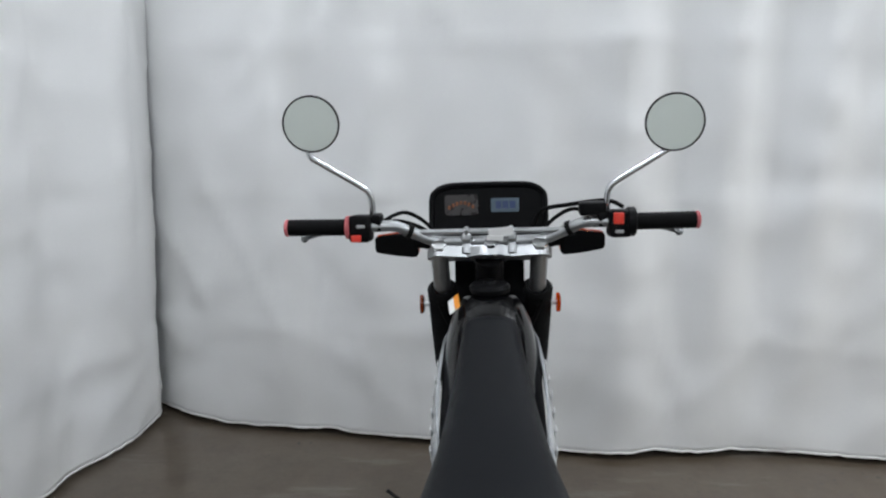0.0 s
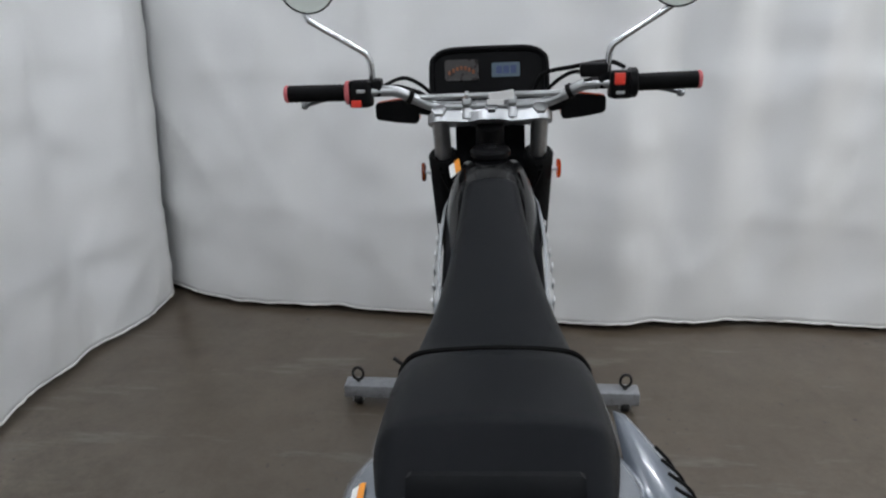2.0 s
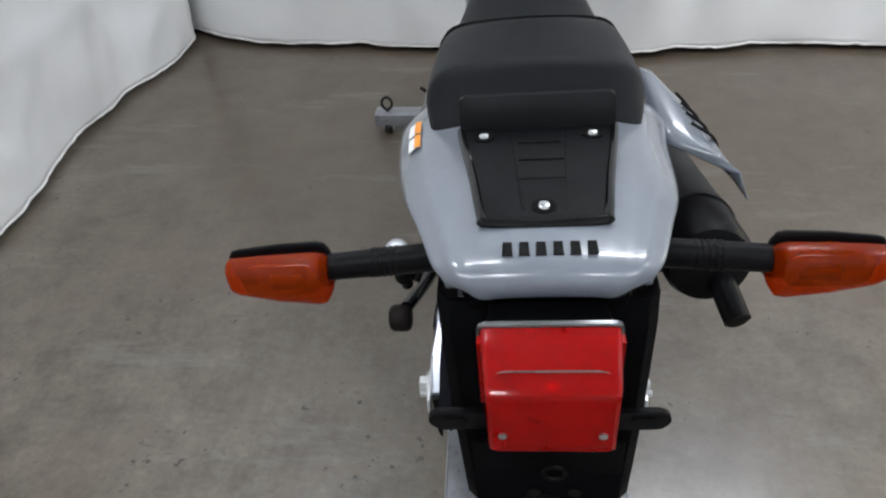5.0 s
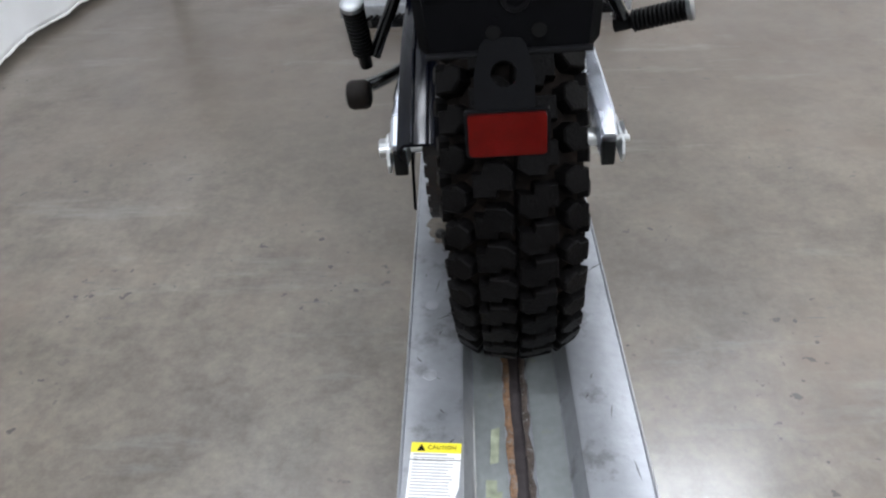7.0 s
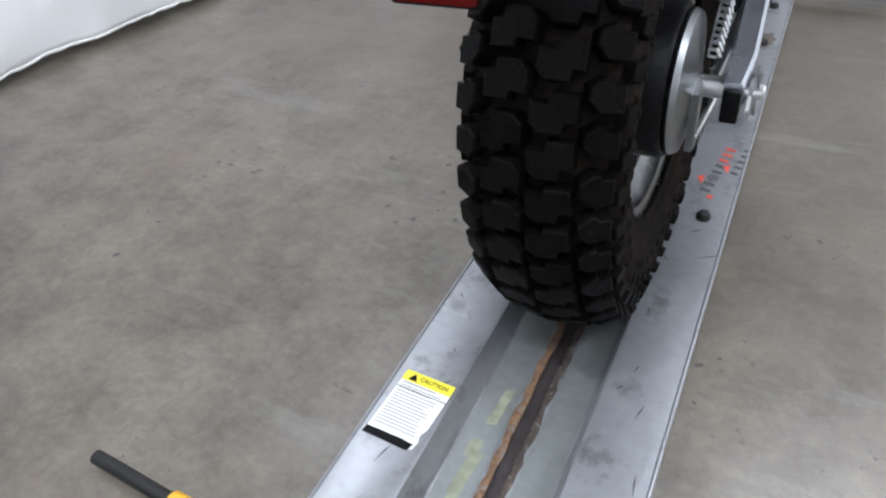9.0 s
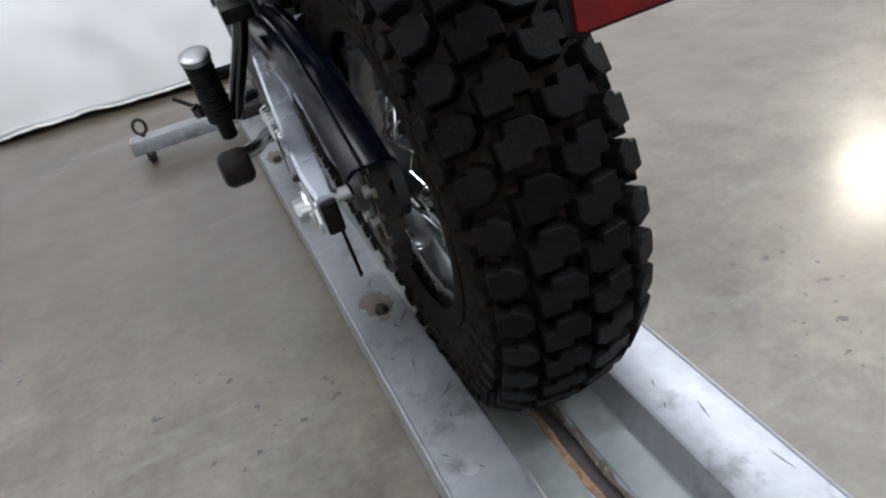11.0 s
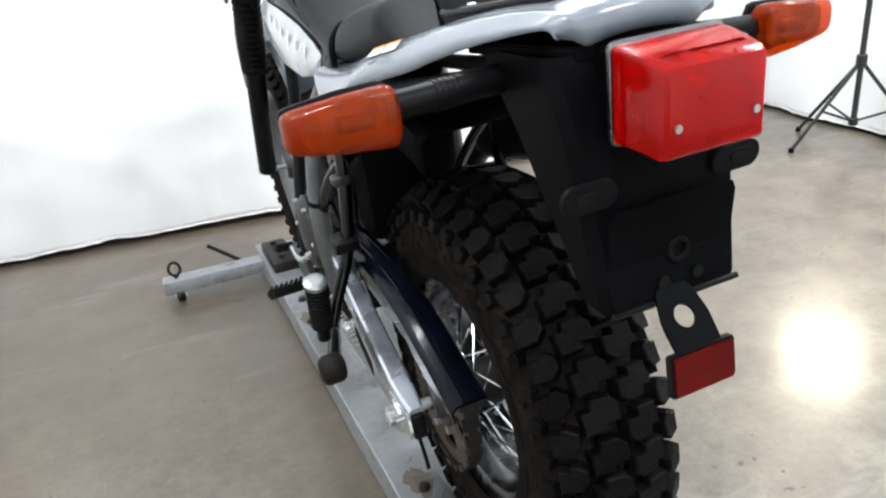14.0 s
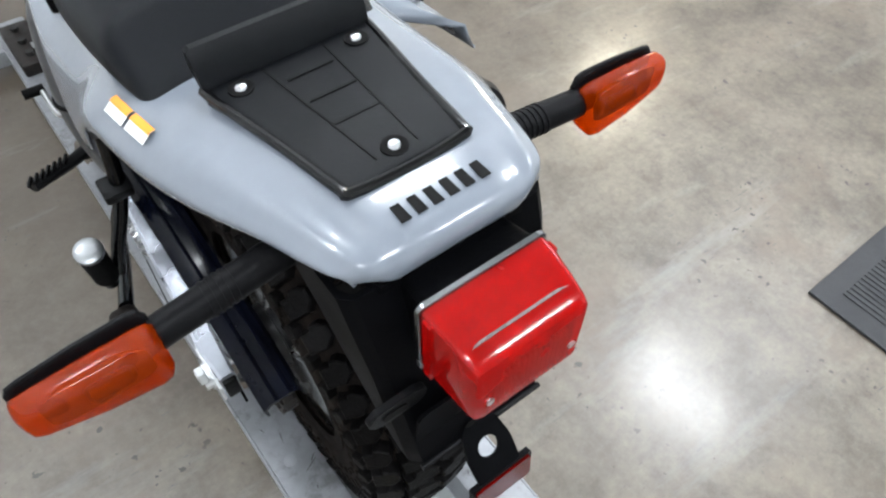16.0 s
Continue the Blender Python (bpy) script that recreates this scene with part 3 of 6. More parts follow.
mid_l = [(-0.022, -0.0195), (0.004, -0.0195), (0.006, -0.010), (0.022, -0.0115), (0.023, 0.010), (0.013, 0.0195), (-0.009, 0.0195), (-0.012, 0.008), (-0.023, 0.008)]
mid_r = [(-x, -y) for x, y in mid_l]
sho_l = [(-0.017, -0.016), (0.006, -0.0175), (0.017, -0.006), (0.017, 0.009), (0.005, 0.0165), (-0.002, 0.0165), (-0.004, 0.011), (-0.017, 0.011)]
sho_r = [(-x, y) for x, y in sho_l][::-1]
lug = [(-0.010, -0.0085), (0.006, -0.0105), (0.010, 0.002), (0.005, 0.0105), (-0.010, 0.008)]
meshes = {"ml": block_mesh("tread_block", mid_l, 0.0145, 0.0016, 0.93), "mr": block_mesh("tread_block", mid_r, 0.0145, 0.0016, 0.93),
          "sl": block_mesh("tread_block", sho_l, 0.0150, 0.002, 0.90), "sr": block_mesh("tread_block", sho_r, 0.0150, 0.002, 0.90),
          "lg": block_mesh("tread_block", lug, 0.0075, 0.0012, 0.88)}
rnd = random.Random(4)
ROWS_N = 43
blocks = []
for k in range(ROWS_N):
    a = 360.0 * k / ROWS_N
    h = 360.0 / ROWS_N
    blocks += [("ml", a, -0.0222, 0.3028, -9), ("mr", a + h * 0.5, 0.0222, 0.3028, 9),
               ("sl", a + h * 0.45, -0.0595, 0.2902, -34), ("sr", a + h * 0.05, 0.0595, 0.2902, 34),
               ("lg", a + h * 0.05, -0.0775, 0.2683, -76), ("lg", a + h * 0.55, 0.0775, 0.2683, 76)]
for key, a, x, r, tilt in blocks:
    ob = new("tread_block", meshes[key])
    ob.parent = rear_tyre
    ob.matrix_basis = tread_frame((0, 0, AX), a + rnd.uniform(-0.25, 0.25), x + rnd.uniform(-0.0008, 0.0008), r, tilt)
# the finer lugs down the sidewall
bm = bmesh.new()
for k in range(ROWS_N):
    for sgn in (-1, 1):
        for r, off, sc in ((0.2459, 0.30, 0.80), (0.2271, 0.62, 0.55)):
            m = tread_frame((0, 0, AX), 360.0 * (k + off) / ROWS_N, sgn * (0.0802 if r > 0.24 else 0.0790), r, sgn * 88)
            vs = []
            for z, s in ((-0.003, 1.1), (0.0026, 0.85)):
                vs.append([bm.verts.new(m @ Vector((x * sc * s, y * sc * s, z))) for x, y in lug])
            for i in range(5):
                bm.faces.new((vs[0][i], vs[0][(i + 1) % 5], vs[1][(i + 1) % 5], vs[1][i]))
            bm.faces.new(vs[1])
tagged(part("sidewall_tread", bm, "rubber", rear_tyre, "small moulded lugs round the sidewall", smooth=0), kind="stuff")

rear_tyre.location.x = 0.007

# rear rim, hub, spokes
rim_prof = [(-0.070, 0.193), (-0.066, 0.196), (-0.062, 0.190), (-0.058, 0.180), (-0.040, 0.176), (-0.030, 0.166), (0.030, 0.166), (0.040, 0.176), (0.058, 0.180), (0.062, 0.190), (0.066, 0.196),
            (0.070, 0.193), (0.066, 0.184), (0.060, 0.174), (0.043, 0.170), (0.032, 0.160), (-0.032, 0.160), (-0.043, 0.170), (-0.060, 0.174), (-0.066, 0.184)]
rear_rim = part("rear_rim", spin([(x * 0.92, r - 0.012) for x, r in rim_prof], 64, (0, 0, AX)), "rim", bike, "shiny steel wire-spoke rim")
rear_rim.location.x = 0.006
for sgn in (-1, 1):
    part("tyre_bead", spin([(sgn * 0.060, 0.182), (sgn * 0.0665, 0.176), (sgn * 0.0700, 0.172), (sgn * 0.0715, 0.178), (sgn * 0.0720, 0.196), (sgn * 0.060, 0.200)], 64, (0.003, 0, AX)), "rubber", bike, "dark tyre bead over the rim edge")
part("rear_hub", spin([(-0.075, 0.02), (-0.075, 0.050), (-0.062, 0.052), (-0.058, 0.036), (0.02, 0.036), (0.024, 0.068), (0.036, 0.070), (0.040, 0.062), (0.075, 0.062), (0.075, 0.02)], 40, (0, 0, AX)), "engine_grey", bike, "dull alloy wheel hub")
part("brake_drum", spin([(0.040, 0.02), (0.040, 0.088), (0.046, 0.094), (0.078, 0.094), (0.084, 0.090), (0.084, 0.02)], 48, (0, 0, AX)), "engine", bike, "black rear brake drum")
part("brake_plate", spin([(0.085, 0.012), (0.085, 0.084), (0.090, 0.088), (0.097, 0.084), (0.101, 0.05), (0.106, 0.028), (0.106, 0.012)], 48, (0, 0, AX)), "alu", bike, "silver brake plate")
part("brake_arm", slab([(-0.012, -0.07), (0.010, -0.072), (0.014, 0.01), (0.0, 0.022), (-0.014, 0.008)], 0.010, Matrix.Translation((0.104, -0.015, AX - 0.008)) @ pose(0, 0, 0, 90, 0, 90), 0.002), "alu", bike, "silver brake lever arm")
for k in range(36):
    a = 2 * math.pi * k / 36
    sgn = -1 if k % 2 else 1
    tw = radians(38) * (1 if (k // 2) % 2 else -1)
    r_h = 0.048 if sgn < 0 else 0.066
    p0 = (sgn * 0.060 if sgn < 0 else 0.030, r_h * math.cos(a + tw * 1.4), AX + r_h * math.sin(a + tw * 1.4))
    p1 = (sgn * 0.012, 0.149 * math.cos(a), AX + 0.149 * math.sin(a))
    sp = part("spoke", rod(p0, p1, 0.0019, n=6), "chrome", rear_rim)
    pn = Vector(p1) + (Vector(p0) - Vector(p1)).normalized() * 0.014
    part("nipple", rod(p1, pn, 0.0042, 0.0034, n=6), "steel", rear_rim)

# sprocket and chain on the near side
SX = -0.098


def toothed(n, r0, r1):
    pts = []
    for k in range(n):
        for f, r in ((-0.28, r0), (-0.10, r1), (0.10, r1), (0.28, r0)):
            a = 2 * math.pi * (k + f) / n
            pts.append((r * math.cos(a), r * math.sin(a)))
    return pts


bm = bmesh.new()
outer = toothed(45, 0.100, 0.106)
N = len(outer)
ring_in = [(0.080 * math.cos(2 * math.pi * (k - 1.12) / N), 0.080 * math.sin(2 * math.pi * (k - 1.12) / N)) for k in range(N)]
lay = {}
for zi, z in enumerate((-0.003, 0.003)):
    lay[zi] = ([bm.verts.new((z + SX, x, AX + y)) for x, y in outer], [bm.verts.new((z + SX, x, AX + y)) for x, y in ring_in])
for k in range(N):
    j = (k + 1) % N
    bm.faces.new((lay[0][0][k], lay[0][0][j], lay[1][0][j], lay[1][0][k]))
    bm.faces.new((lay[0][1][k], lay[0][1][j], lay[1][1][j], lay[1][1][k]))
    for zi in (0, 1):
        bm.faces.new((lay[zi][0][k], lay[zi][0][j], lay[zi][1][j], lay[zi][1][k]))
sprocket = part("rear_sprocket", bm, "rust", bike, "worn rusty rear sprocket", smooth=0)
for k in range(6):
    m = Matrix.Translation((SX - 0.003, 0, AX)) @ Matrix.Rotation(radians(60 * k + 14), 4, "X") @ pose(0, 0, 0, 90, 0, 90)
    part("spider_arm", slab([(-0.019, 0.030), (0.019, 0.030), (0.011, 0.055), (0.017, 0.082), (-0.017, 0.082), (-0.011, 0.055)], 0.006, m, 0.001), "rust", sprocket)
    q = Matrix.Translation((SX, 0, AX)) @ Matrix.Rotation(radians(60 * k + 14), 4, "X")
    part("sprocket_bolt", rod(q @ Vector((-0.012, 0, 0.047)), q @ Vector((0.004, 0, 0.047)), 0.0075, n=6), "steel", sprocket)
part("sprocket_boss", spin([(-0.118, 0.012), (-0.118, 0.026), (-0.106, 0.030), (-0.104, 0.042), (-0.088, 0.042), (-0.088, 0.012)], 32, (0, 0, AX)), "engine_grey", bike)
part("axle", rod((-0.185, 0, AX), (0.182, 0, AX), 0.0085, n=12, soft=0.002), "steel", bike, "zinc-plated rear axle")
for x in (-0.178, 0.170):
    part("axle_nut", rod((x - 0.006, 0, AX), (x + 0.006, 0, AX), 0.0145, n=6, soft=0.0015), "steel", bike)
part("axle_spacer", rod((0.106, 0, AX), (0.150, 0, AX), 0.0135, n=20), "steel", bike)

# chain: one loop of links round both sprockets
FS = Vector((SX, 0.56, 0.425))
loop = []
for k in range(23):
    a = radians(97 + 166 * k / 22 + 0)
    loop.append(Vector((SX, 0.104 * math.cos(a), AX + 0.104 * math.sin(a))))
low = Vector((SX, 0.012, AX - 0.1035))
for k in range(1, 37):
    f = k / 36
    loop.append(Vector((SX, low.y + (0.56 - low.y) * f, low.z + (0.387 - low.z) * f - 0.02 * math.sin(math.pi * f))))
for k in range(1, 8):
    a = radians(-90 + 180 * k / 8)
    loop.append(FS + Vector((0, 0.038 * math.cos(a), 0.038 * math.sin(a))))
for k in range(1, 37):
    f = k / 37
    loop.append(Vector((SX, 0.56 - 0.572 * f, 0.463 + (AX + 0.1035 - 0.463) * f)))
bm = bmesh.new()
for i, p in enumerate(loop):
    d = loop[(i + 1) % len(loop)] - p
    L = d.length
    ang = math.degrees(math.atan2(d.z, d.y))
    wd = 0.023 if i % 2 else 0.014
    box(p + d / 2, (wd, L * 1.12, 0.0085), (ang, 0, 0), bm=bm)
chain_ob = part("drive_chain", bm, "chain", bike, "brown oily drive chain", smooth=0)

# swingarm: two box arms joined at the pivot
for sgn, nm in ((-1, "left"), (1, "right")):
    x0, x1 = sgn * 0.150, sgn * 0.112
    rows = []
    for f, hh, ww in ((0.0, 0.020, 0.011), (0.07, 0.023, 0.014), (0.10, 0.024, 0.015), (0.45, 0.026, 0.016), (0.75, 0.030, 0.018), (0.9, 0.034, 0.018), (1.0, 0.034, 0.018)):
        y = -0.035 + 0.545 * f
        z = AX + 0.004 + 0.062 * f + (0.012 * math.sin(math.pi * f))
        x = x0 + (x1 - x0) * max(0, (f - 0.2) / 0.8)
        c = 0.004
        rows.append([(x + dx, y, z + dz) for dx, dz in ((-ww + c, -hh), (ww - c, -hh), (ww, -hh + c), (ww, hh - c), (ww - c, hh), (-ww + c, hh), (-ww, hh - c), (-ww, -hh + c))])
    arm = part("swingarm", rings(rows), "swing", bike, "silver swingarm box section")
    part("end_cap", box((x0, -0.038, AX - 0.004), (0.020, 0.010, 0.040), bevel=0.003), "engine", arm, "black end cap")
    part("adjuster_plate", slab([(-0.045, -0.016), (0.032, -0.018), (0.04, 0.0), (0.032, 0.018), (-0.045, 0.016), (-0.052, 0.0)], 0.004, Matrix.Translation((x0 + sgn * 0.0175, 0.0, AX)) @ pose(0, 0, 0, 90, 0, 90), 0.001), "steel", arm, "zinc chain adjuster plate")
    part("snail_cam", spin([(0, 0.006), (0, 0.024), (0.004, 0.025), (0.004, 0.006)], 24, (x0 + sgn * 0.022, 0.0, AX - 0.004)), "steel", arm)
    part("stop_pin", rod((x0 + sgn * 0.012, -0.028, AX + 0.012), (x0 + sgn * 0.03, -0.028, AX + 0.012), 0.005, n=8), "steel", arm)
part("swingarm_decal", slab(rounded(0.11, 0.030, 0.003), 0.0006, Matrix.Translation((-0.1645, 0.160, AX + 0.022)) @ pose(0, 0, 0, 90, -7.5, 86)), "ink", bike, "dark printed warning strip")
part("pivot_tube", rod((-0.13, 0.50, 0.428), (0.13, 0.50, 0.428), 0.028, n=20, soft=0.003), "swing", bike)
part("lower_chain_fin", slab([(0.0, 0.0), (0.085, 0.035), (0.095, 0.055), (0.02, 0.045), (-0.035, -0.045), (-0.025, -0.055)], 0.004, Matrix.Translation((-0.142, 0.015, AX - 0.055)) @ pose(0, 0, 0, 90, 0, 90), 0.001), "flap_plastic", bike, "black lower chain fin")

# the wheel sits forward in the swingarm slots
for ob in bike.children:
    if ob.name.split(".")[0] in ("rear_tyre", "rear_rim", "tyre_bead", "rear_hub", "brake_drum", "brake_plate", "brake_arm", "rear_sprocket", "sprocket_boss", "axle", "axle_nut",
                                 "axle_spacer", "drive_chain", "swingarm", "swingarm_decal", "lower_chain_fin"):
        ob.location.y += 0.019

# chain guard: a bent channel over the chain
rows = []
gpath = [(0.375, 0.512), (0.30, 0.517), (0.20, 0.519), (0.10, 0.513), (0.03, 0.498), (-0.04, 0.474), (-0.09, 0.453), (-0.124, 0.441)]
for i, (y, z) in enumerate(gpath):
    drop = 0.040 if i in (0, 4) else 0.046
    if i > 5:
        drop = 0.024
    rows.append([(-0.082, y, z - 0.012), (-0.088, y, z), (-0.128, y, z), (-0.138, y, z - 0.008), (-0.135, y, z - drop), (-0.132, y, z - drop), (-0.134, y, z - 0.010), (-0.126, y, z - 0.004), (-0.090, y, z - 0.004)])
guard = part("chain_guard", rings(rows), "guard", bike, "glossy dark blue-black chain guard with slots", smooth=40)
# slots are flat black pieces, their inner shade painted on the guard
for i in range(5):
    part("guard_slot", slab(rounded(0.011, 0.024, 0.005), 0.001, Matrix.Translation((-0.1366, 0.20 + 0.028 * i, 0.488 - 0.005 * (i % 2))) @ pose(0, 0, 0, 90, 20, 90)), "ink", guard)
for z in (-0.002, 0.003):
    part("guard_rib", tube([(-0.110 + z * 4, y, zz + 0.0015) for y, zz in gpath], 0.0022, 6, 3), "guard", guard)

# folded side stand and passenger pegs
stand_pts = [(-0.135, 0.47, 0.295), (-0.165, 0.40, 0.315), (-0.193, 0.27, 0.350), (-0.218, 0.165, 0.384)]
leg = part("side_stand", tube(stand_pts, 0.0115, 12), "gloss_black", bike, "black side stand folded up with a worn round foot")
part("stand_foot", rings([[Vector((-0.228, 0.142, 0.382)) + Vector((dx, 0.023 * s * math.cos(a), 0.024 * s * math.sin(a))) for a in (2 * math.pi * k / 24 for k in range(24))] for dx, s in ((-0.018, 0.55), (-0.015, 0.85), (-0.009, 1.0), (0.013, 1.0), (0.019, 0.85), (0.022, 0.55))],
                         bm=None), "foot", leg, "worn rusty stand foot")
part("stand_spring", tube([(-0.150 + 0.009 * math.cos(k * 1.2), 0.46 - 0.0028 * k, 0.335 - 0.0003 * k + 0.009 * math.sin(k * 1.2)) for k in range(60)], 0.0022, 6, 0), "steel", leg)


def peg(p0, p1, nm, folded):
    d = (Vector(p1) - Vector(p0)).normalized()
    L = (Vector(p1) - Vector(p0)).length
    rows = []
    for k in range(27):
        f = k / 26
        r = 0.0160 + (0.0020 if k % 2 else 0) - (0.003 if k in (0, 26) else 0)
        rows.append(around(Vector(p0) + d * L * f, d, r, 16))
    t = part(nm, rings(rows), "grip", bike, "ribbed black rubber passenger peg" + (" folded up" if folded else " folded out"))
    part("peg_cap", rings([around(Vector(p1) - d * 0.004, d, 0.0190, 20), around(Vector(p1) + d * 0.003, d, 0.0190, 20), around(Vector(p1) + d * 0.0045, d, 0.0165, 20), around(Vector(p1) + d * 0.0050, d, 0.008, 20)]), "alu", t, "chrome end cap")
    part("peg_shank", rod(Vector(p0) - d * 0.028, p0, 0.011, n=12), "engine", t)
    return t


peg((-0.218, 0.196, 0.430), (-0.219, 0.167, 0.519), "passenger_peg", True)
peg((0.212, 0.196, 0.452), (0.292, 0.170, 0.478), "passenger_peg", False)
for sgn in (-1, 1):
    hz = 0.42 if sgn < 0 else 0.45
    part("peg_hanger", tube([(sgn * 0.128, 0.235, 0.70), (sgn * 0.135, 0.228, 0.62), (sgn * 0.150, 0.225, 0.53), (sgn * 0.185, 0.212, hz + 0.035), (sgn * 0.202, 0.200, hz)], 0.0105, 12), "gloss_black", bike, "black passenger peg hanger tube")
    part("hanger_clamp", box((sgn * 0.150, 0.226, 0.545), (0.040, 0.034, 0.022), (18, 0, 0), 0.004), "engine", bike)
    # rider's serrated pegs
    rp = part("rider_peg", tube([(sgn * 0.150, 0.572, 0.335), (sgn * 0.188, 0.553, 0.338), (sgn * 0.255, 0.520, 0.352)], 0.013, 10, squash=0.75), "engine", bike, "black serrated steel footpeg")
    for k in range(7):
        f = k / 6
        part("peg_tooth", box((sgn * (0.188 + 0.066 * f), 0.553 - 0.033 * f, 0.351 + 0.012 * f), (0.005, 0.024, 0.006), (0, 0, sgn * 26), 0.001, 1), "engine", rp)

# rear inner mudguard and number plate flap
rows = []
for k in range(15):
    f = k / 14
    a = radians(28 + 74 * f)
    r = 0.425 + 0.02 * math.sin(math.pi * f)
    y, z = 0.08 - r * math.cos(radians(180) - a) * 0.9, AX - 0.02 + r * math.sin(a)
    w = 0.082
    rows.append([(-w, y, z - 0.055), (-w, y, z - 0.01), (-w + 0.012, y, z), (w - 0.012, y, z), (w, y, z - 0.01), (w, y, z - 0.055)])
mudguard = part("inner_mudguard", rings(rows, closed=False), "flap_plastic", bike, "black plastic inner mudguard")
sol = mudguard.modifiers.new("thickness", "SOLIDIFY")
sol.thickness = 0.004
rows = []
for z, y, w, deep in ((0.876, -0.318, 0.087, 0.110), (0.85, -0.328, 0.086, 0.102), (0.80, -0.342, 0.082, 0.082), (0.765, -0.349, 0.080, 0.068), (0.74, -0.354, 0.078, 0.058), (0.69, -0.362, 0.074, 0.038), (0.668, -0.366, 0.072, 0.030), (0.660, -0.366, 0.066, 0.024)):
    c = 0.009
    rows.append([(-w, y + deep, z), (-w, y + c, z), (-w + c, y, z), (w - c, y, z), (w, y + c, z), (w, y + deep, z), (w - 0.005, y + deep, z), (w - 0.005, y + c + 0.004, z), (w - c - 0.002, y + 0.005, z), (-w + c + 0.002, y + 0.005, z), (-w + 0.005, y + c + 0.004, z), (-w + 0.005, y + deep, z)])
flap = part("number_plate_flap", rings(rows), "flap_plastic", bike, "matt black number plate flap, no plate fitted")
part("flap_panel", slab(rounded(0.128, 0.088, 0.008), 0.003, Matrix.Translation((0, -0.3578, 0.712)) @ pose(0, 0, 0, 95.5, 0, 0), 0.0015), "flap_plastic", flap)
part("flap_ring", spin([(-0.001, 0.007), (-0.003, 0.008), (-0.003, 0.011), (-0.001, 0.012)], 20, (0.006, -0.3605, 0.705), axis="y"), "black_plastic", flap)
# holes are solid black discs with the shade painted in
for x in (-0.012, 0.024):
    part("flap_hole", rod((x, -0.3655, 0.680), (x, -0.3665, 0.680), 0.006, n=14), "ink", flap)
part("flap_lip", tube([(-0.066, -0.368, 0.664), (0.066, -0.368, 0.664)], 0.003, 8, 2), "black_plastic", flap)
for sgn in (-1, 1):
    br = []
    for k in range(28):
        a = 2 * math.pi * k / 28
        br.append((0.024 * (1 if math.cos(a) > 0 else -1) * 0.55 + 0.013 * math.cos(a), 0.0125 * math.sin(a)))
    tab = part("plate_tab", slab(br, 0.006, Matrix.Translation((sgn * 0.074, -0.348, 0.770)) @ pose(0, 0, 0, 92, 0, 0), 0.001), "black_plastic", flap, "black slotted plate tab")
    # black piece painted in for the shade of the open slot
    part("tab_slot", slab(rounded(0.022, 0.010, 0.005), 0.0008, Matrix.Translation((sgn * 0.078, -0.3545, 0.770)) @ pose(0, 0, 0, 92, 0, 0)), "ink", tab)

# red reflector on its bracket
bm = bmesh.new()
loops = []
for lift in (0.0, 0.0035):
    outer, inner = [], []
    for k in range(32):
        a = 2 * math.pi * (k + 0.5) / 32
        c, s = math.cos(a), math.sin(a)
        q = max(abs(c), abs(s)) ** 0.85
        u, v = c / q * 0.024, s / q * 0.031
        for store, (u, v) in ((outer, (u * (1 - 8 * v if v > 0 else 1), v)), (inner, (0.0105 * c, 0.0105 * s + 0.002))):
            store.append(bm.verts.new((-0.005 + u, -0.383 + v * 0.66 - lift * 0.72, 0.650 + v * 0.75 + lift * 0.69)))
    loops.append((outer, inner))
(o0, i0), (o1, i1) = loops
for k in range(32):
    n = (k + 1) % 32
    for quad in ((o1[k], o1[n], i1[n], i1[k]), (o0[n], o0[k], i0[k], i0[n]), (o0[k], o0[n], o1[n], o1[k]), (i0[n], i0[k], i1[k], i1[n])):
        bm.faces.new(quad)
reflector = part("reflector", slab(rounded(0.068, 0.040, 0.003), 0.006, Matrix.Translation((-0.004, -0.401, 0.6125)) @ pose(0, 0, 0, 84, 0, 0), 0.001), "black_plastic", bike, "red rectangular rear reflector in a black frame")
part("reflector_lens", slab(rounded(0.062, 0.035, 0.002), 0.003, Matrix.Translation((-0.004, -0.4068, 0.613)) @ pose(0, 0, 0, 84, 0, 0), 0.001), "reflector", reflector, "red prism lens")
part("reflector_bracket", bm, "flap_plastic", reflector, "black pressed bracket plate with a round hole")

# tail light
tail = part("tail_light", rings([[(0.052 * sx * s, y, 0.847 + 0.0385 * sz * s) for sx, sz in rounded(2, 2, 0.16)] for y, s in ((-0.300, 0.80), (-0.345, 0.92), (-0.350, 1.0), (-0.354, 1.0))]), "flap_plastic", bike, "large red tail light with a silver rim under the cowl")
part("bezel", rings([[(0.054 * sx * s, y, 0.847 + 0.0405 * sz * s) for sx, sz in rounded(2, 2, 0.16)] for y, s in ((-0.3505, 1.0), (-0.3540, 1.0), (-0.3548, 0.97))]), "rim", tail, "silver lens rim")
rows = []
for y, w, zt, zb in ((-0.352, 0.0515, 0.8845, 0.8085), (-0.366, 0.0510, 0.8838, 0.8083), (-0.384, 0.0490, 0.8798, 0.8068), (-0.400, 0.0475, 0.8748, 0.8045), (-0.4060, 0.0462, 0.8710, 0.8060), (-0.4085, 0.0430, 0.8660, 0.8090)):
    rows.append([(w * sx, y, (zt + zb) / 2 + (zt - zb) / 2 * sz) for sx, sz in rounded(2, 2, 0.10, 4)])
lens = part("lens", rings(rows), "red", tail, "glossy red moulded lens", smooth=28)
for k in range(17):
    part("lens_rib", box((-0.036 + 0.0045 * k, -0.4064, 0.8320), (0.0013, 0.0030, 0.040), (-2, 0, 0)), "red_rib", lens)
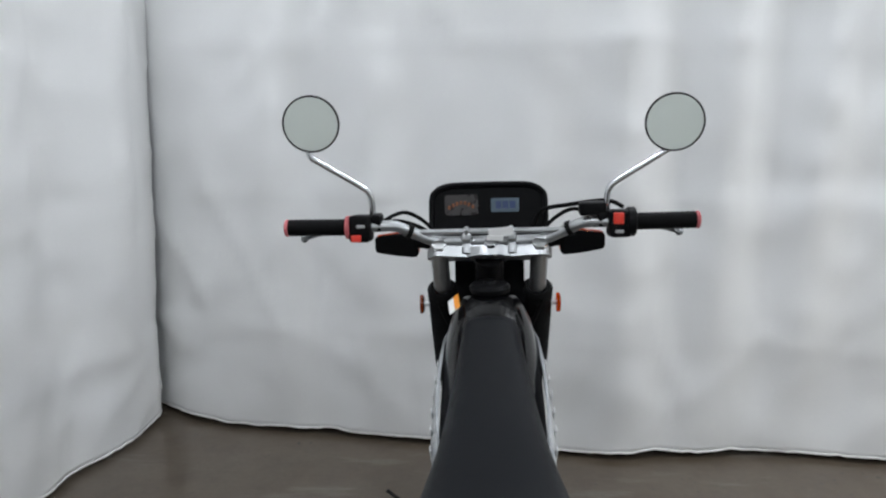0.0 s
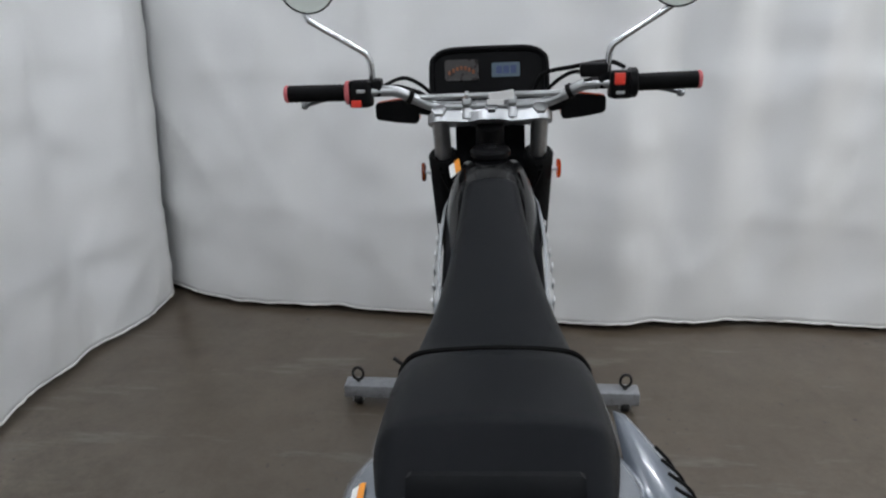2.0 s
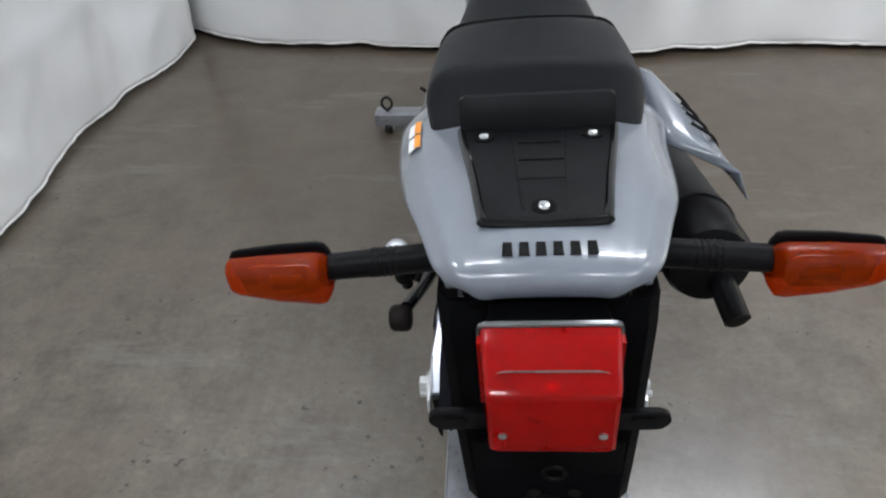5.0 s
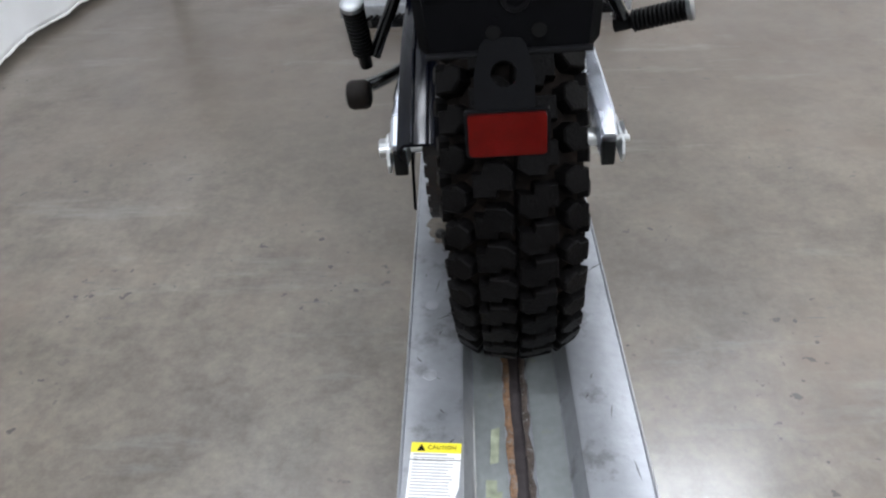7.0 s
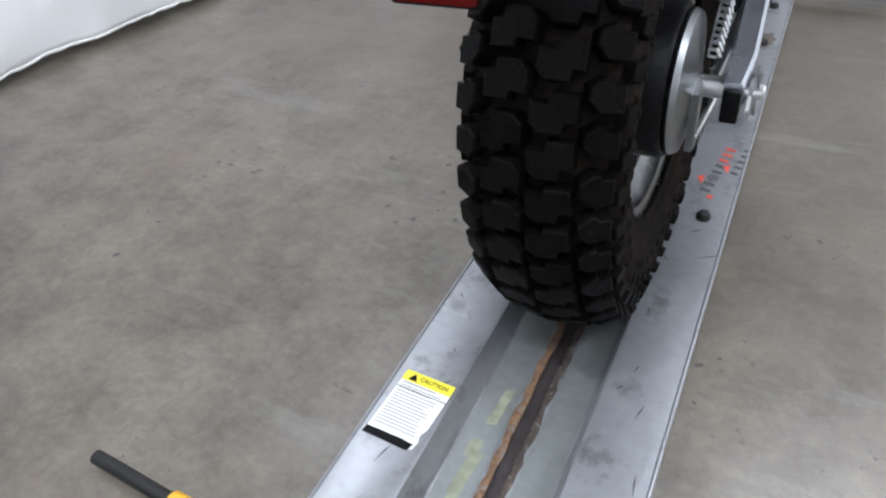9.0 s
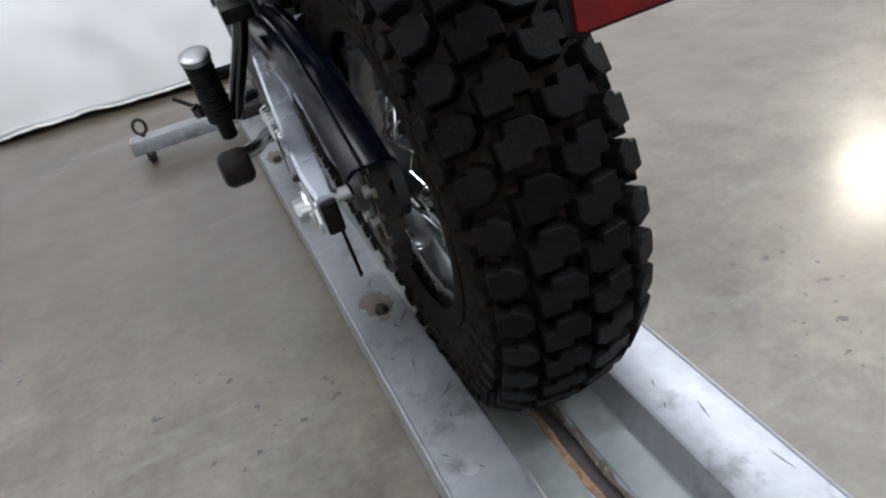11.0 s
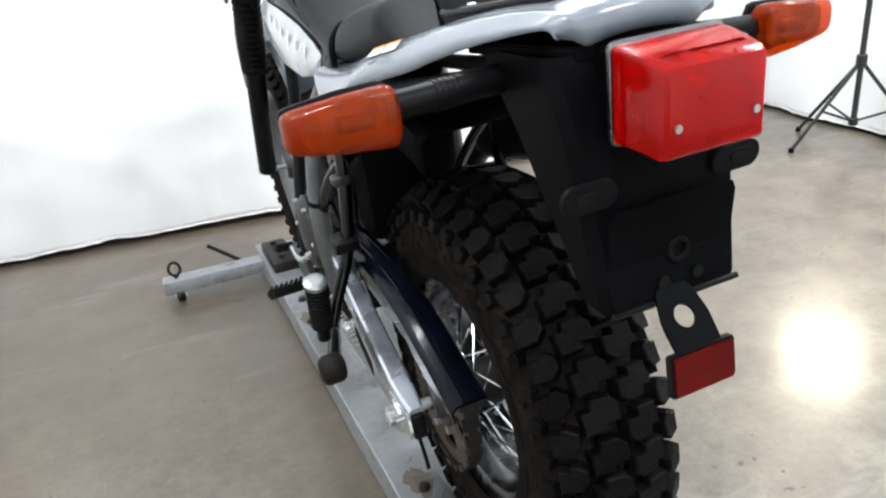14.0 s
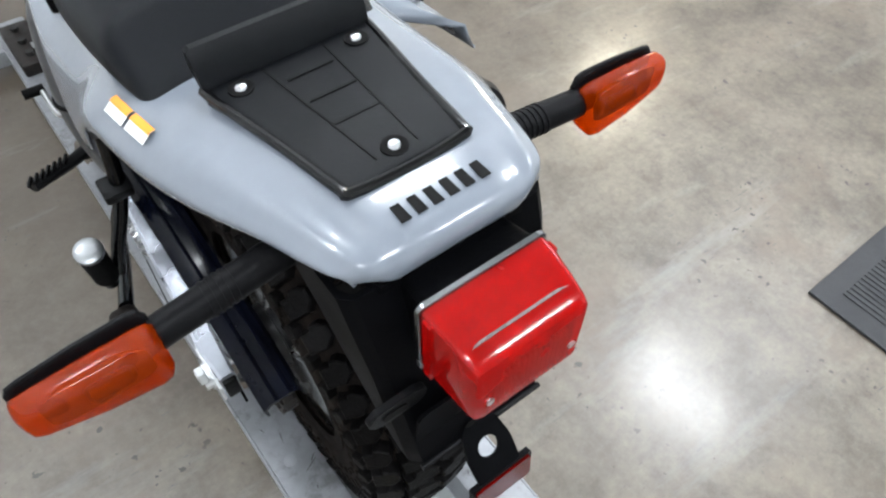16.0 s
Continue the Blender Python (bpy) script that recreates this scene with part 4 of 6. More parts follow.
bowl = part("lamp_bowl", rings([[(0.047 * sx * q, y, 0.845 + 0.034 * sz * q) for sx, sz in rounded(2, 2, 0.3)] for y, q in ((-0.392, 1.0), (-0.378, 0.86), (-0.366, 0.5), (-0.362, 0.1))], caps=False), "reflector_bowl", tail, "silvered lamp bowl behind the lens")
part("bulb", spin([(-0.392, 0.0), (-0.391, 0.006), (-0.386, 0.009), (-0.378, 0.008), (-0.366, 0.006)], 16, (0, 0, 0.852), axis="y", closed=False), "steel", tail)
part("lens_step", rings([[(x, y, z) for x, z in ((-0.0535, 0.812), (0.0535, 0.812), (0.0535, 0.880), (-0.0535, 0.880))] for y in (-0.3578, -0.366)]), "red", lens)
for x in (-0.036, 0.036):
    part("lens_screw", rod((x, -0.4078, 0.829), (x, -0.4100, 0.829), 0.0032, n=12), "steel", lens)

# indicators
def indicator(sgn, base, tip, inner, outer, lens_name, rear=True):
    b, t = Vector(base), Vector(tip)
    st = part("indicator", rod(b, t, 0.0135, 0.0125, n=18), "black_plastic", bike, "amber indicator on a ribbed black stalk" if rear else "black-backed front indicator on a short stalk")
    for k in range(5):
        c = b.lerp(t, 0.42 + 0.05 * k)
        part("stalk_rib", rod(c - Vector((0.0012, 0, 0)), c + Vector((0.0012, 0, 0)), 0.0139, n=18), "black_plastic", st)
    back, lensr = [], []
    dy = -1 if rear else 1
    for f, h, d in ((0.0, 0.70, 0.75), (0.05, 0.95, 0.95), (0.12, 1.0, 1.0), (0.5, 0.90, 0.95), (0.9, 0.70, 0.80), (0.97, 0.62, 0.72), (1.0, 0.45, 0.55)):
        x = inner + (outer - inner) * f
        hh, dd = 0.0265 * h, 0.026 * d
        zc = t.z - 0.004 + 0.002 * f
        oval = rounded(2, 2, 0.72, 5)
        back.append([(sgn * x, t.y - dy * 0.004 - dy * dd * 0.17 * (1 - py), zc + hh * pz) for pz, py in oval])
        lensr.append([(sgn * x, t.y - dy * 0.0035 + dy * dd * 0.56 * (1 + py), zc + hh * pz * 0.97) for pz, py in oval])
    part("indicator_back", rings(back), "black_plastic", st, "black indicator shell")
    ln = part(lens_name, rings(lensr), "amber", st, "clear amber lens")
    yb = t.y + dy * 0.002
    xa, xb = inner + 0.010, outer - 0.014
    xm = (xa + xb) / 2
    part("lamp_bowl", rings([[(sgn * (xm + (xb - xa) / 2 * px * q), yb + dy * lift, t.z - 0.003 + 0.0175 * pz * q) for px, pz in rounded(2, 2, 0.5)] for lift, q in ((0.012, 1.0), (0.005, 0.8), (0.001, 0.35))]), "reflector_bowl", ln)
    part("bulb", rod((sgn * (xa + 0.012), yb + dy * 0.013, t.z - 0.003), (sgn * (xa + 0.044), yb + dy * 0.013, t.z - 0.003), 0.0072, 0.0085, n=14, soft=0.003), "dial", ln)
    return st


for sgn in (-1, 1):
    indicator(sgn, (sgn * 0.085, -0.235, 0.852), (sgn * 0.192, -0.245, 0.850), 0.190, 0.284, "indicator_lens")
    indicator(sgn, (sgn * 0.108, 0.930, 1.046), (sgn * 0.150, 0.930, 1.048), 0.148, 0.240, "indicator_lens", False)

# grey tail cowl with its side covers
rows = []
STN = [(-0.322, 0.070, 0.8835, 0.889), (-0.330, 0.074, 0.888, 0.891), (-0.333, 0.077, 0.901, 0.893), (-0.328, 0.081, 0.911, 0.897), (-0.314, 0.087, 0.9150, 0.897), (-0.285, 0.095, 0.9155, 0.893), (-0.24, 0.107, 0.912, 0.884), (-0.20, 0.122, 0.907, 0.873),
       (-0.15, 0.134, 0.899, 0.856), (-0.10, 0.144, 0.888, 0.844), (-0.05, 0.150, 0.878, 0.834), (-0.015, 0.153, 0.871, 0.827), (0.015, 0.156, 0.864, 0.817), (0.040, 0.158, 0.858, 0.800), (0.057, 0.159, 0.854, 0.768), (0.075, 0.159, 0.850, 0.738), (0.105, 0.161, 0.843, 0.727),
       (0.135, 0.160, 0.836, 0.731), (0.175, 0.155, 0.828, 0.750), (0.22, 0.147, 0.820, 0.770), (0.28, 0.136, 0.812, 0.785), (0.33, 0.124, 0.806, 0.795)]
for y, w, zt, zl in STN:
    hz = zt - zl
    sec = [(-w, zl), (-w - 0.001, zl + 0.012 * min(1, hz / 0.04)), (-w + 0.008, zl + hz * 0.50), (-w * 0.84, zl + hz * 0.80), (-w * 0.70, zt - 0.006), (-w * 0.55, zt - 0.001), (-w * 0.25, zt + 0.001), (0, zt + 0.0015)]
    slim = 1 - 0.09 * max(0.0, 1 - abs(y + 0.07) / 0.14)
    sec = sec + [(-x * slim, z) for x, z in sec[-2::-1]]
    back = 0.014 * max(0.0, min(1.0, (-0.305 - y) / 0.02))
    rows.append([(x, y + back * (abs(x) / w) ** 4, z) for x, z in sec])
bm = rings(rows, closed=False)
cowl = part("tail_cowl", bm, "grey_paint", bike, "glossy slate-grey plastic tail cowl with side covers", smooth=180)
sol = cowl.modifiers.new("thickness", "SOLIDIFY")
sol.thickness, sol.offset = 0.004, -1
sub = cowl.modifiers.new("rounding", "SUBSURF")
sub.levels = sub.render_levels = 2
part("tail_underside", slab([(-0.060, -0.322), (0.060, -0.322), (0.074, -0.285), (0.096, -0.20), (-0.096, -0.20), (-0.074, -0.285)], 0.010, Matrix.Translation((0, 0, 0.872)), 0.002), "flap_plastic", bike, "black inner fender under the tail cowl")
# brand mark on the tail as six plain dark blocks
for k in range(6):
    part("tail_mark", slab([(-0.0040, -0.0075), (0.0040, -0.0075), (0.0034, 0.0075), (-0.0034, 0.0075)], 0.0007, Matrix.Translation((-0.030 + 0.0128 * k, -0.3035, 0.9162 + 0.0002)) @ pose(0, 0, 0, 1.5, 0, 0)), "ink", cowl, "dark brand mark block" if k == 0 else "")
# heat shield fin over the silencer
rows = []
for f in [k / 10 for k in range(11)]:
    y = 0.125 - 0.175 * f
    xo = 0.162 + 0.066 * f ** 0.95
    zo = 0.815 - 0.037 * f ** 1.6
    xi = 0.136 if f < 0.7 else 0.136 + (xo - 0.010 - 0.136) * ((f - 0.7) / 0.3) ** 0.8
    rows.append([(xi, y + 0.004, zo + 0.020 + 0.008 * (1 - f)), ((xi + xo) / 2, y, zo + 0.025), (xo, y, zo + 0.010), (xo + 0.010, y, zo - 0.014), (xo + 0.008, y, zo - 0.030 * (1 - 0.6 * f))])
fin = part("heat_shield", rings(rows, closed=False), "grey_paint", bike, "grey flared side cover over the silencer", smooth=60)
sol = fin.modifiers.new("thickness", "SOLIDIFY")
sol.thickness = 0.004
# slots are black strips laid on top, standing in for the shade inside
for k in range(4):
    r0, r1 = rows[3 + k], rows[4 + k]
    part("shield_slot", tube([Vector(r0[1]) + Vector((0.012, 0, 0.001)), Vector(r0[2]).lerp(Vector(r1[2]), 0.3) + Vector((0.001, 0, 0.002)), Vector(r0[2]).lerp(Vector(r1[3]), 0.5) + Vector((0.002, 0, 0.001))], 0.0019, 8, 4), "ink", fin)
# two-part orange and white warning sticker on the near side
def cowl_side(y, u):
    """A point of the near side of the cowl: u 0 low on the flank, 1 at the shoulder."""
    for (ya, wa, ta, la), (yb, wb, tb, lb_) in zip(STN, STN[1:]):
        if ya <= y <= yb:
            f = (y - ya) / (yb - ya)
            w, zt, zl = wa + (wb - wa) * f, ta + (tb - ta) * f, la + (lb_ - la) * f
            hz = zt - zl
            a, b, c = Vector((-w + 0.008, y, zl + hz * 0.50)), Vector((-w * 0.84, y, zl + hz * 0.80)), Vector((-w * 0.70, y, zt - 0.006))
            p = a.lerp(b, u * 2) if u < 0.5 else b.lerp(c, u * 2 - 1)
            return p


def sticker_mesh(y0, y1, u0, u1, lift):
    n = Vector((-0.62, 0.0, 0.78))
    top = [[cowl_side(y0 + (y1 - y0) * i / 6, u0 + (u1 - u0) * k / 4) + n * lift for k in range(5)] for i in range(7)]
    bm = rings(top, closed=False)
    return bm


for ya, yb in ((-0.058, -0.022), (-0.098, -0.063)):
    part("warning_sticker", sticker_mesh(ya, yb, 0.20, 0.60, 0.0018), "white", cowl, "white and orange warning sticker")
    part("sticker_band", sticker_mesh(ya, yb, 0.43, 0.61, 0.0024), "orange", cowl)

# black rack plate with bolts
rows = []
for y, w, z in ((-0.272, 0.046, 0.9165), (-0.266, 0.050, 0.9185), (-0.20, 0.0595, 0.9115), (-0.13, 0.0710, 0.9035), (-0.105, 0.0750, 0.9010), (-0.098, 0.0755, 0.918), (-0.088, 0.0755, 0.9285), (-0.082, 0.0750, 0.9285), (-0.078, 0.070, 0.895)):
    rows.append([(-w, y, z - 0.016), (-w, y, z - 0.003), (-w + 0.004, y, z), (w - 0.004, y, z), (w, y, z - 0.003), (w, y, z - 0.016)])
rack = part("rack_plate", rings(rows), "rack_plastic", bike, "textured black rack plate with grooves and three bolts", smooth=30)

rim_pts = [(-0.0745, -0.100, 0.898), (-0.0705, -0.13, 0.9010), (-0.0590, -0.20, 0.9090), (-0.0505, -0.262, 0.9160), (-0.0455, -0.2705, 0.9160), (0.0, -0.2735, 0.9155), (0.0455, -0.2705, 0.9160), (0.0505, -0.262, 0.9160), (0.0590, -0.20, 0.9090), (0.0705, -0.13, 0.9010), (0.0745, -0.100, 0.898)]
part("rack_rim", tube(rim_pts, 0.0042, 10, 4), "gloss_black", rack, "glossy rolled rim of the rack plate")


def rack_z(y):
    return 0.9010 + (-0.105 - y) * 0.1065 if y < -0.2 else 0.9010 + (-0.105 - y) * 0.1105


# grooves are thin black bars, groove shade put into their colour
for sgn in (-1, 1):
    part("rack_groove", box((sgn * 0.022, -0.182, rack_z(-0.182) + 0.0002), (0.0012, 0.150, 0.001), (-6.2, 0, -sgn * 4)), "ink", rack)
for y in (-0.135, -0.170, -0.205):
    part("rack_groove", box((0.001, y, rack_z(y) + 0.0004), (0.040, 0.0022, 0.001), (-6.2, 0, 0)), "ink", rack)
for x, y in ((-0.0515, -0.121), (0.0515, -0.121), (0.0, -0.253)):
    z = rack_z(y)
    # a raised black disc, the recess shade painted round the bolt
    part("bolt_recess", rod((x, y, z - 0.002), (x, y, z + 0.0018), 0.0100, n=24), "piping", rack)
    part("rack_bolt", rings([around((x, y, z + dz), (0, 0, 1), r, 16) for dz, r in ((0.0, 0.0056), (0.002, 0.0055), (0.0038, 0.0042), (0.0044, 0.002))]), "chrome", rack, "bright domed bolt")

# seat: rider and pillion sections with a black seam between
def seat_ring(y, w, zt, zl, round_=0.35, wl=None):
    wl = w if wl is None else wl
    h = zt - zl
    sec = [(-wl, zl), (-w * 1.0, zl + h * 0.42), (-w * 0.95, zt - h * round_ * 0.75), (-w * 0.84, zt - h * round_ * 0.28), (-w * 0.62, zt - h * 0.04), (-w * 0.3, zt), (0, zt + 0.001)]
    sec = sec + [(-x, z) for x, z in sec[-2::-1]]
    return [(x, y, z) for x, z in sec]


front = [(0.742, 0.047, 0.932, 0.905), (0.738, 0.055, 0.950, 0.890), (0.722, 0.058, 0.947, 0.872), (0.66, 0.063, 0.920, 0.850), (0.58, 0.071, 0.892, 0.838), (0.50, 0.077, 0.875, 0.828), (0.42, 0.086, 0.864, 0.818),
         (0.34, 0.098, 0.859, 0.810), (0.27, 0.108, 0.859, 0.808), (0.240, 0.113, 0.863, 0.811), (0.213, 0.116, 0.870, 0.814)]
rows = [seat_ring(y, w, zt, zl, 0.5, w * 1.06) for y, w, zt, zl in front]
bm = rings(rows, closed=True)
seat = part("seat", bm, "vinyl", bike, "long black vinyl seat with a raised pillion section", smooth=180)
sub = seat.modifiers.new("rounding", "SUBSURF")
sub.levels = sub.render_levels = 2
rear_s = [(0.210, 0.111, 0.868, 0.813), (0.204, 0.118, 0.884, 0.814), (0.165, 0.122, 0.898, 0.820), (0.10, 0.124, 0.907, 0.830), (0.04, 0.123, 0.915, 0.843), (0.014, 0.122, 0.919, 0.850), (0.002, 0.1215, 0.918, 0.853), (-0.010, 0.120, 0.909, 0.856), (-0.044, 0.114, 0.886, 0.862), (-0.060, 0.108, 0.877, 0.864), (-0.066, 0.102, 0.870, 0.866)]
rows = [seat_ring(y, w, zt, zl, 0.42) for y, w, zt, zl in rear_s]
bm = rings(rows, closed=True)
pad = part("pillion_pad", bm, "vinyl", seat, "raised pillion pad", smooth=180)
sub = pad.modifiers.new("rounding", "SUBSURF")
sub.levels = sub.render_levels = 2
part("seat_seam", tube([Vector(p) + Vector((0, -0.002, 0.002)) for p in seat_ring(0.212, 0.118, 0.876, 0.813, 0.45)], 0.005, 8, 3), "piping", seat, "black piped seam")

# fuel tank
def tank_ring(y, w, zt, zl):
    h = zt - zl
    sec = [(-w * 0.75, zl), (-w * 0.98, zl + h * 0.22), (-w, zl + h * 0.5), (-w * 0.9, zl + h * 0.78), (-w * 0.66, zl + h * 0.95), (-w * 0.3, zt), (0, zt)]
    sec = sec + [(-x, z) for x, z in sec[-2::-1]]
    return [(x, y, z) for x, z in sec]


rows = [tank_ring(*q) for q in ((0.36, 0.075, 0.81, 0.76), (0.42, 0.088, 0.825, 0.74), (0.52, 0.092, 0.850, 0.73), (0.64, 0.094, 0.890, 0.735), (0.72, 0.094, 0.935, 0.75), (0.78, 0.092, 0.960, 0.76), (0.84, 0.086, 0.968, 0.79), (0.885, 0.070, 0.955, 0.82), (0.915, 0.04, 0.925, 0.85))]
bm = rings(rows, closed=True)
tank = part("fuel_tank", bm, "gloss_black", bike, "gloss black fuel tank with silver striped side panels", smooth=180)
sub = tank.modifiers.new("rounding", "SUBSURF")
sub.levels = sub.render_levels = 2
cap = part("fuel_cap", spin([(0.0, 0.0), (0.0, 0.040), (0.010, 0.041), (0.016, 0.036), (0.018, 0.014), (0.022, 0.012), (0.022, 0.0)], 36, (0.0, 0.845, 0.964), axis="z", closed=False), "black_plastic", tank, "black fuel cap")
part("cap_lock", rod((0, 0.845, 0.981), (0, 0.845, 0.984), 0.009, n=16), "chrome", cap)
for sgn in (-1, 1):
    rows = []
    for y, z0, z1, x in ((0.44, 0.780, 0.800, 0.088), (0.47, 0.765, 0.825, 0.094), (0.54, 0.755, 0.850, 0.100), (0.66, 0.765, 0.870, 0.103), (0.78, 0.800, 0.880, 0.101), (0.85, 0.845, 0.878, 0.094)):
        rows.append([(sgn * x, y, z0), (sgn * (x + 0.004), y, z0 + 0.004), (sgn * (x + 0.003), y, (z0 + z1) / 2), (sgn * (x - 0.007), y, z1), (sgn * (x - 0.011), y, z1 - 0.003), (sgn * (x - 0.006), y, (z0 + z1) / 2)])
    pn = part("side_panel", rings(rows), "silver_panel", bike, "silver tank side panel with white diagonal stripes", smooth=50)
    for k in range(6):
        part("stripe", box((sgn * (0.1000 + 0.0045 - 0.0006 * (k - 3) ** 2), 0.49 + 0.050 * k, 0.800 + 0.008 * k), (0.002, 0.011, 0.050), (38, 0, 0), 0.001, 1), "white_panel", pn)
    # the left reflector's dim side is painted in with a darker amber copy
    part("panel_reflector", spin([(0.0, 0.0), (0.0, 0.021), (0.006, 0.021), (0.008, 0.017), (0.008, 0.0)], 28, (sgn * 0.150 - 0.004, 0.975, 0.897), closed=False), "amber" if sgn > 0 else "amber_shaded", bike, "round amber side reflector")
    part("reflector_stem", rod((sgn * 0.11, 0.975, 0.897), (sgn * 0.148, 0.975, 0.897), 0.005, n=8), "steel", bike)
part("tank_label", slab(rounded(0.022, 0.058, 0.002), 0.001, Matrix.Translation((-0.072, 0.795, 0.951)) @ pose(0, 0, 0, 10, -38, 0)), "white", tank, "white and orange tank warning label")
part("tank_label_band", slab(rounded(0.012, 0.058, 0.002), 0.0014, Matrix.Translation((-0.065, 0.795, 0.957)) @ pose(0, 0, 0, 10, -38, 0)), "orange", tank)

# forks, clamp, bars
for sgn in (-1, 1):
    fk = part("fork_leg", rod((sgn * 0.103, 0.893, 1.036), (sgn * 0.103, 1.325, 0.375), 0.0185, n=18), "satin_alloy", bike, "dull grey fork leg with a ribbed black boot")
    rows = []
    p0, p1 = Vector((sgn * 0.103, 0.955, 0.942)), Vector((sgn * 0.103, 1.115, 0.697))
    for k in range(33):
        rows.append(around(p0.lerp(p1, k / 32), p1 - p0, 0.034 if k % 2 else 0.026, 16))
    part("fork_boot", rings(rows), "grip", fk, "ribbed black fork boot")
    part("fork_lower", rod((sgn * 0.103, 1.10, 0.72), (sgn * 0.103, 1.325, 0.375), 0.026, n=18, soft=0.003), "engine", fk)
    part("fork_cap", rod((sgn * 0.103, 0.890, 1.040), (sgn * 0.103, 0.880, 1.055), 0.016, n=6), "steel", fk)
out = []
for k in range(13):
    a = radians(-110 + 220 * k / 12)
    out.append((0.103 + 0.025 * math.cos(a), 0.027 * math.sin(a)))
out = out + [(0.045, 0.017), (0.018, 0.030), (-0.018, 0.030), (-0.045, 0.017)] + [(-x, y) for x, y in out[::-1]] + [(-0.045, -0.014), (-0.020, -0.030), (0.020, -0.030), (0.045, -0.014)]
clamp = part("top_clamp", slab(out, 0.022, Matrix.Translation((0, 0.892, 1.020)) @ pose(0, 0, 0, -28, 0, 0), 0.004), "satin_alloy", bike, "cast silver top fork clamp")
part("steering_washer", rod((0.004, 0.890, 1.038), (0.004, 0.885, 1.047), 0.022, n=24, soft=0.002), "chrome", clamp)
part("steering_nut", rod((0.004, 0.886, 1.044), (0.004, 0.878, 1.060), 0.0145, n=6, soft=0.002), "chrome", clamp)
part("ignition_barrel", rod((0.0, 0.930, 1.020), (0.0, 0.918, 1.044), 0.019, n=18), "bolt_black", clamp)
for sgn in (-1, 1):
    part("bar_riser", rod((sgn * 0.046, 0.889, 1.030), (sgn * 0.046, 0.896, 1.052), 0.014, 0.012, n=16, soft=0.002), "satin_alloy", clamp)
    part("riser_cap", box((sgn * 0.046, 0.896, 1.066), (0.020, 0.032, 0.024), (-20, 0, 0), 0.005, 3), "satin_alloy", clamp, "silver bar clamp cap")
    for q in (-0.011, 0.011):
        part("cap_bolt", rod((sgn * 0.046, 0.894 + q, 1.074), (sgn * 0.046, 0.891 + q, 1.084), 0.0042, n=10), "steel", clamp)
    part("bar_tie", rod((sgn * 0.158, 0.884, 1.080), (sgn * 0.166, 0.881, 1.084), 0.0150, n=16), "ink", clamp, "black cable tie")
part("steering_stem", rod((0, 0.90, 1.02), (0, 0.985, 0.86), 0.03, n=16), "engine", bike)
part("front_cowl_back", slab(rounded(0.15, 0.20, 0.03), 0.02, Matrix.Translation((0, 0.985, 0.965)) @ pose(0, 0, 0, 75, 0, 0), 0.004), "flap_plastic", bike, "dark back of the headlight cowl")
hb = [(0.26, 0.853, 1.099), (0.215, 0.862, 1.098), (0.185, 0.872, 1.094), (0.145, 0.890, 1.072), (0.112, 0.898, 1.058), (0.07, 0.900, 1.055), (0.0, 0.900, 1.055)]
bars = part("handlebar", tube([(-x, y, z) for x, y, z in hb] + [(x, y, z) for x, y, z in hb[-2::-1]], 0.0112, 14), "satin_alloy", bike, "silver handlebar with a crossbar and black grips")
part("crossbar", rod((-0.150, 0.888, 1.078), (0.150, 0.888, 1.078), 0.0062, n=12), "satin_alloy", bars)
part("paper_tag", box((0.024, 0.876, 1.078), (0.050, 0.002, 0.018), (8, -6, 0)), "white", bars, "white paper tag wired to the crossbar")
part("paper_tag_low", box((0.012, 0.874, 1.066), (0.034, 0.002, 0.010), (8, 3, 0)), "white", bars)
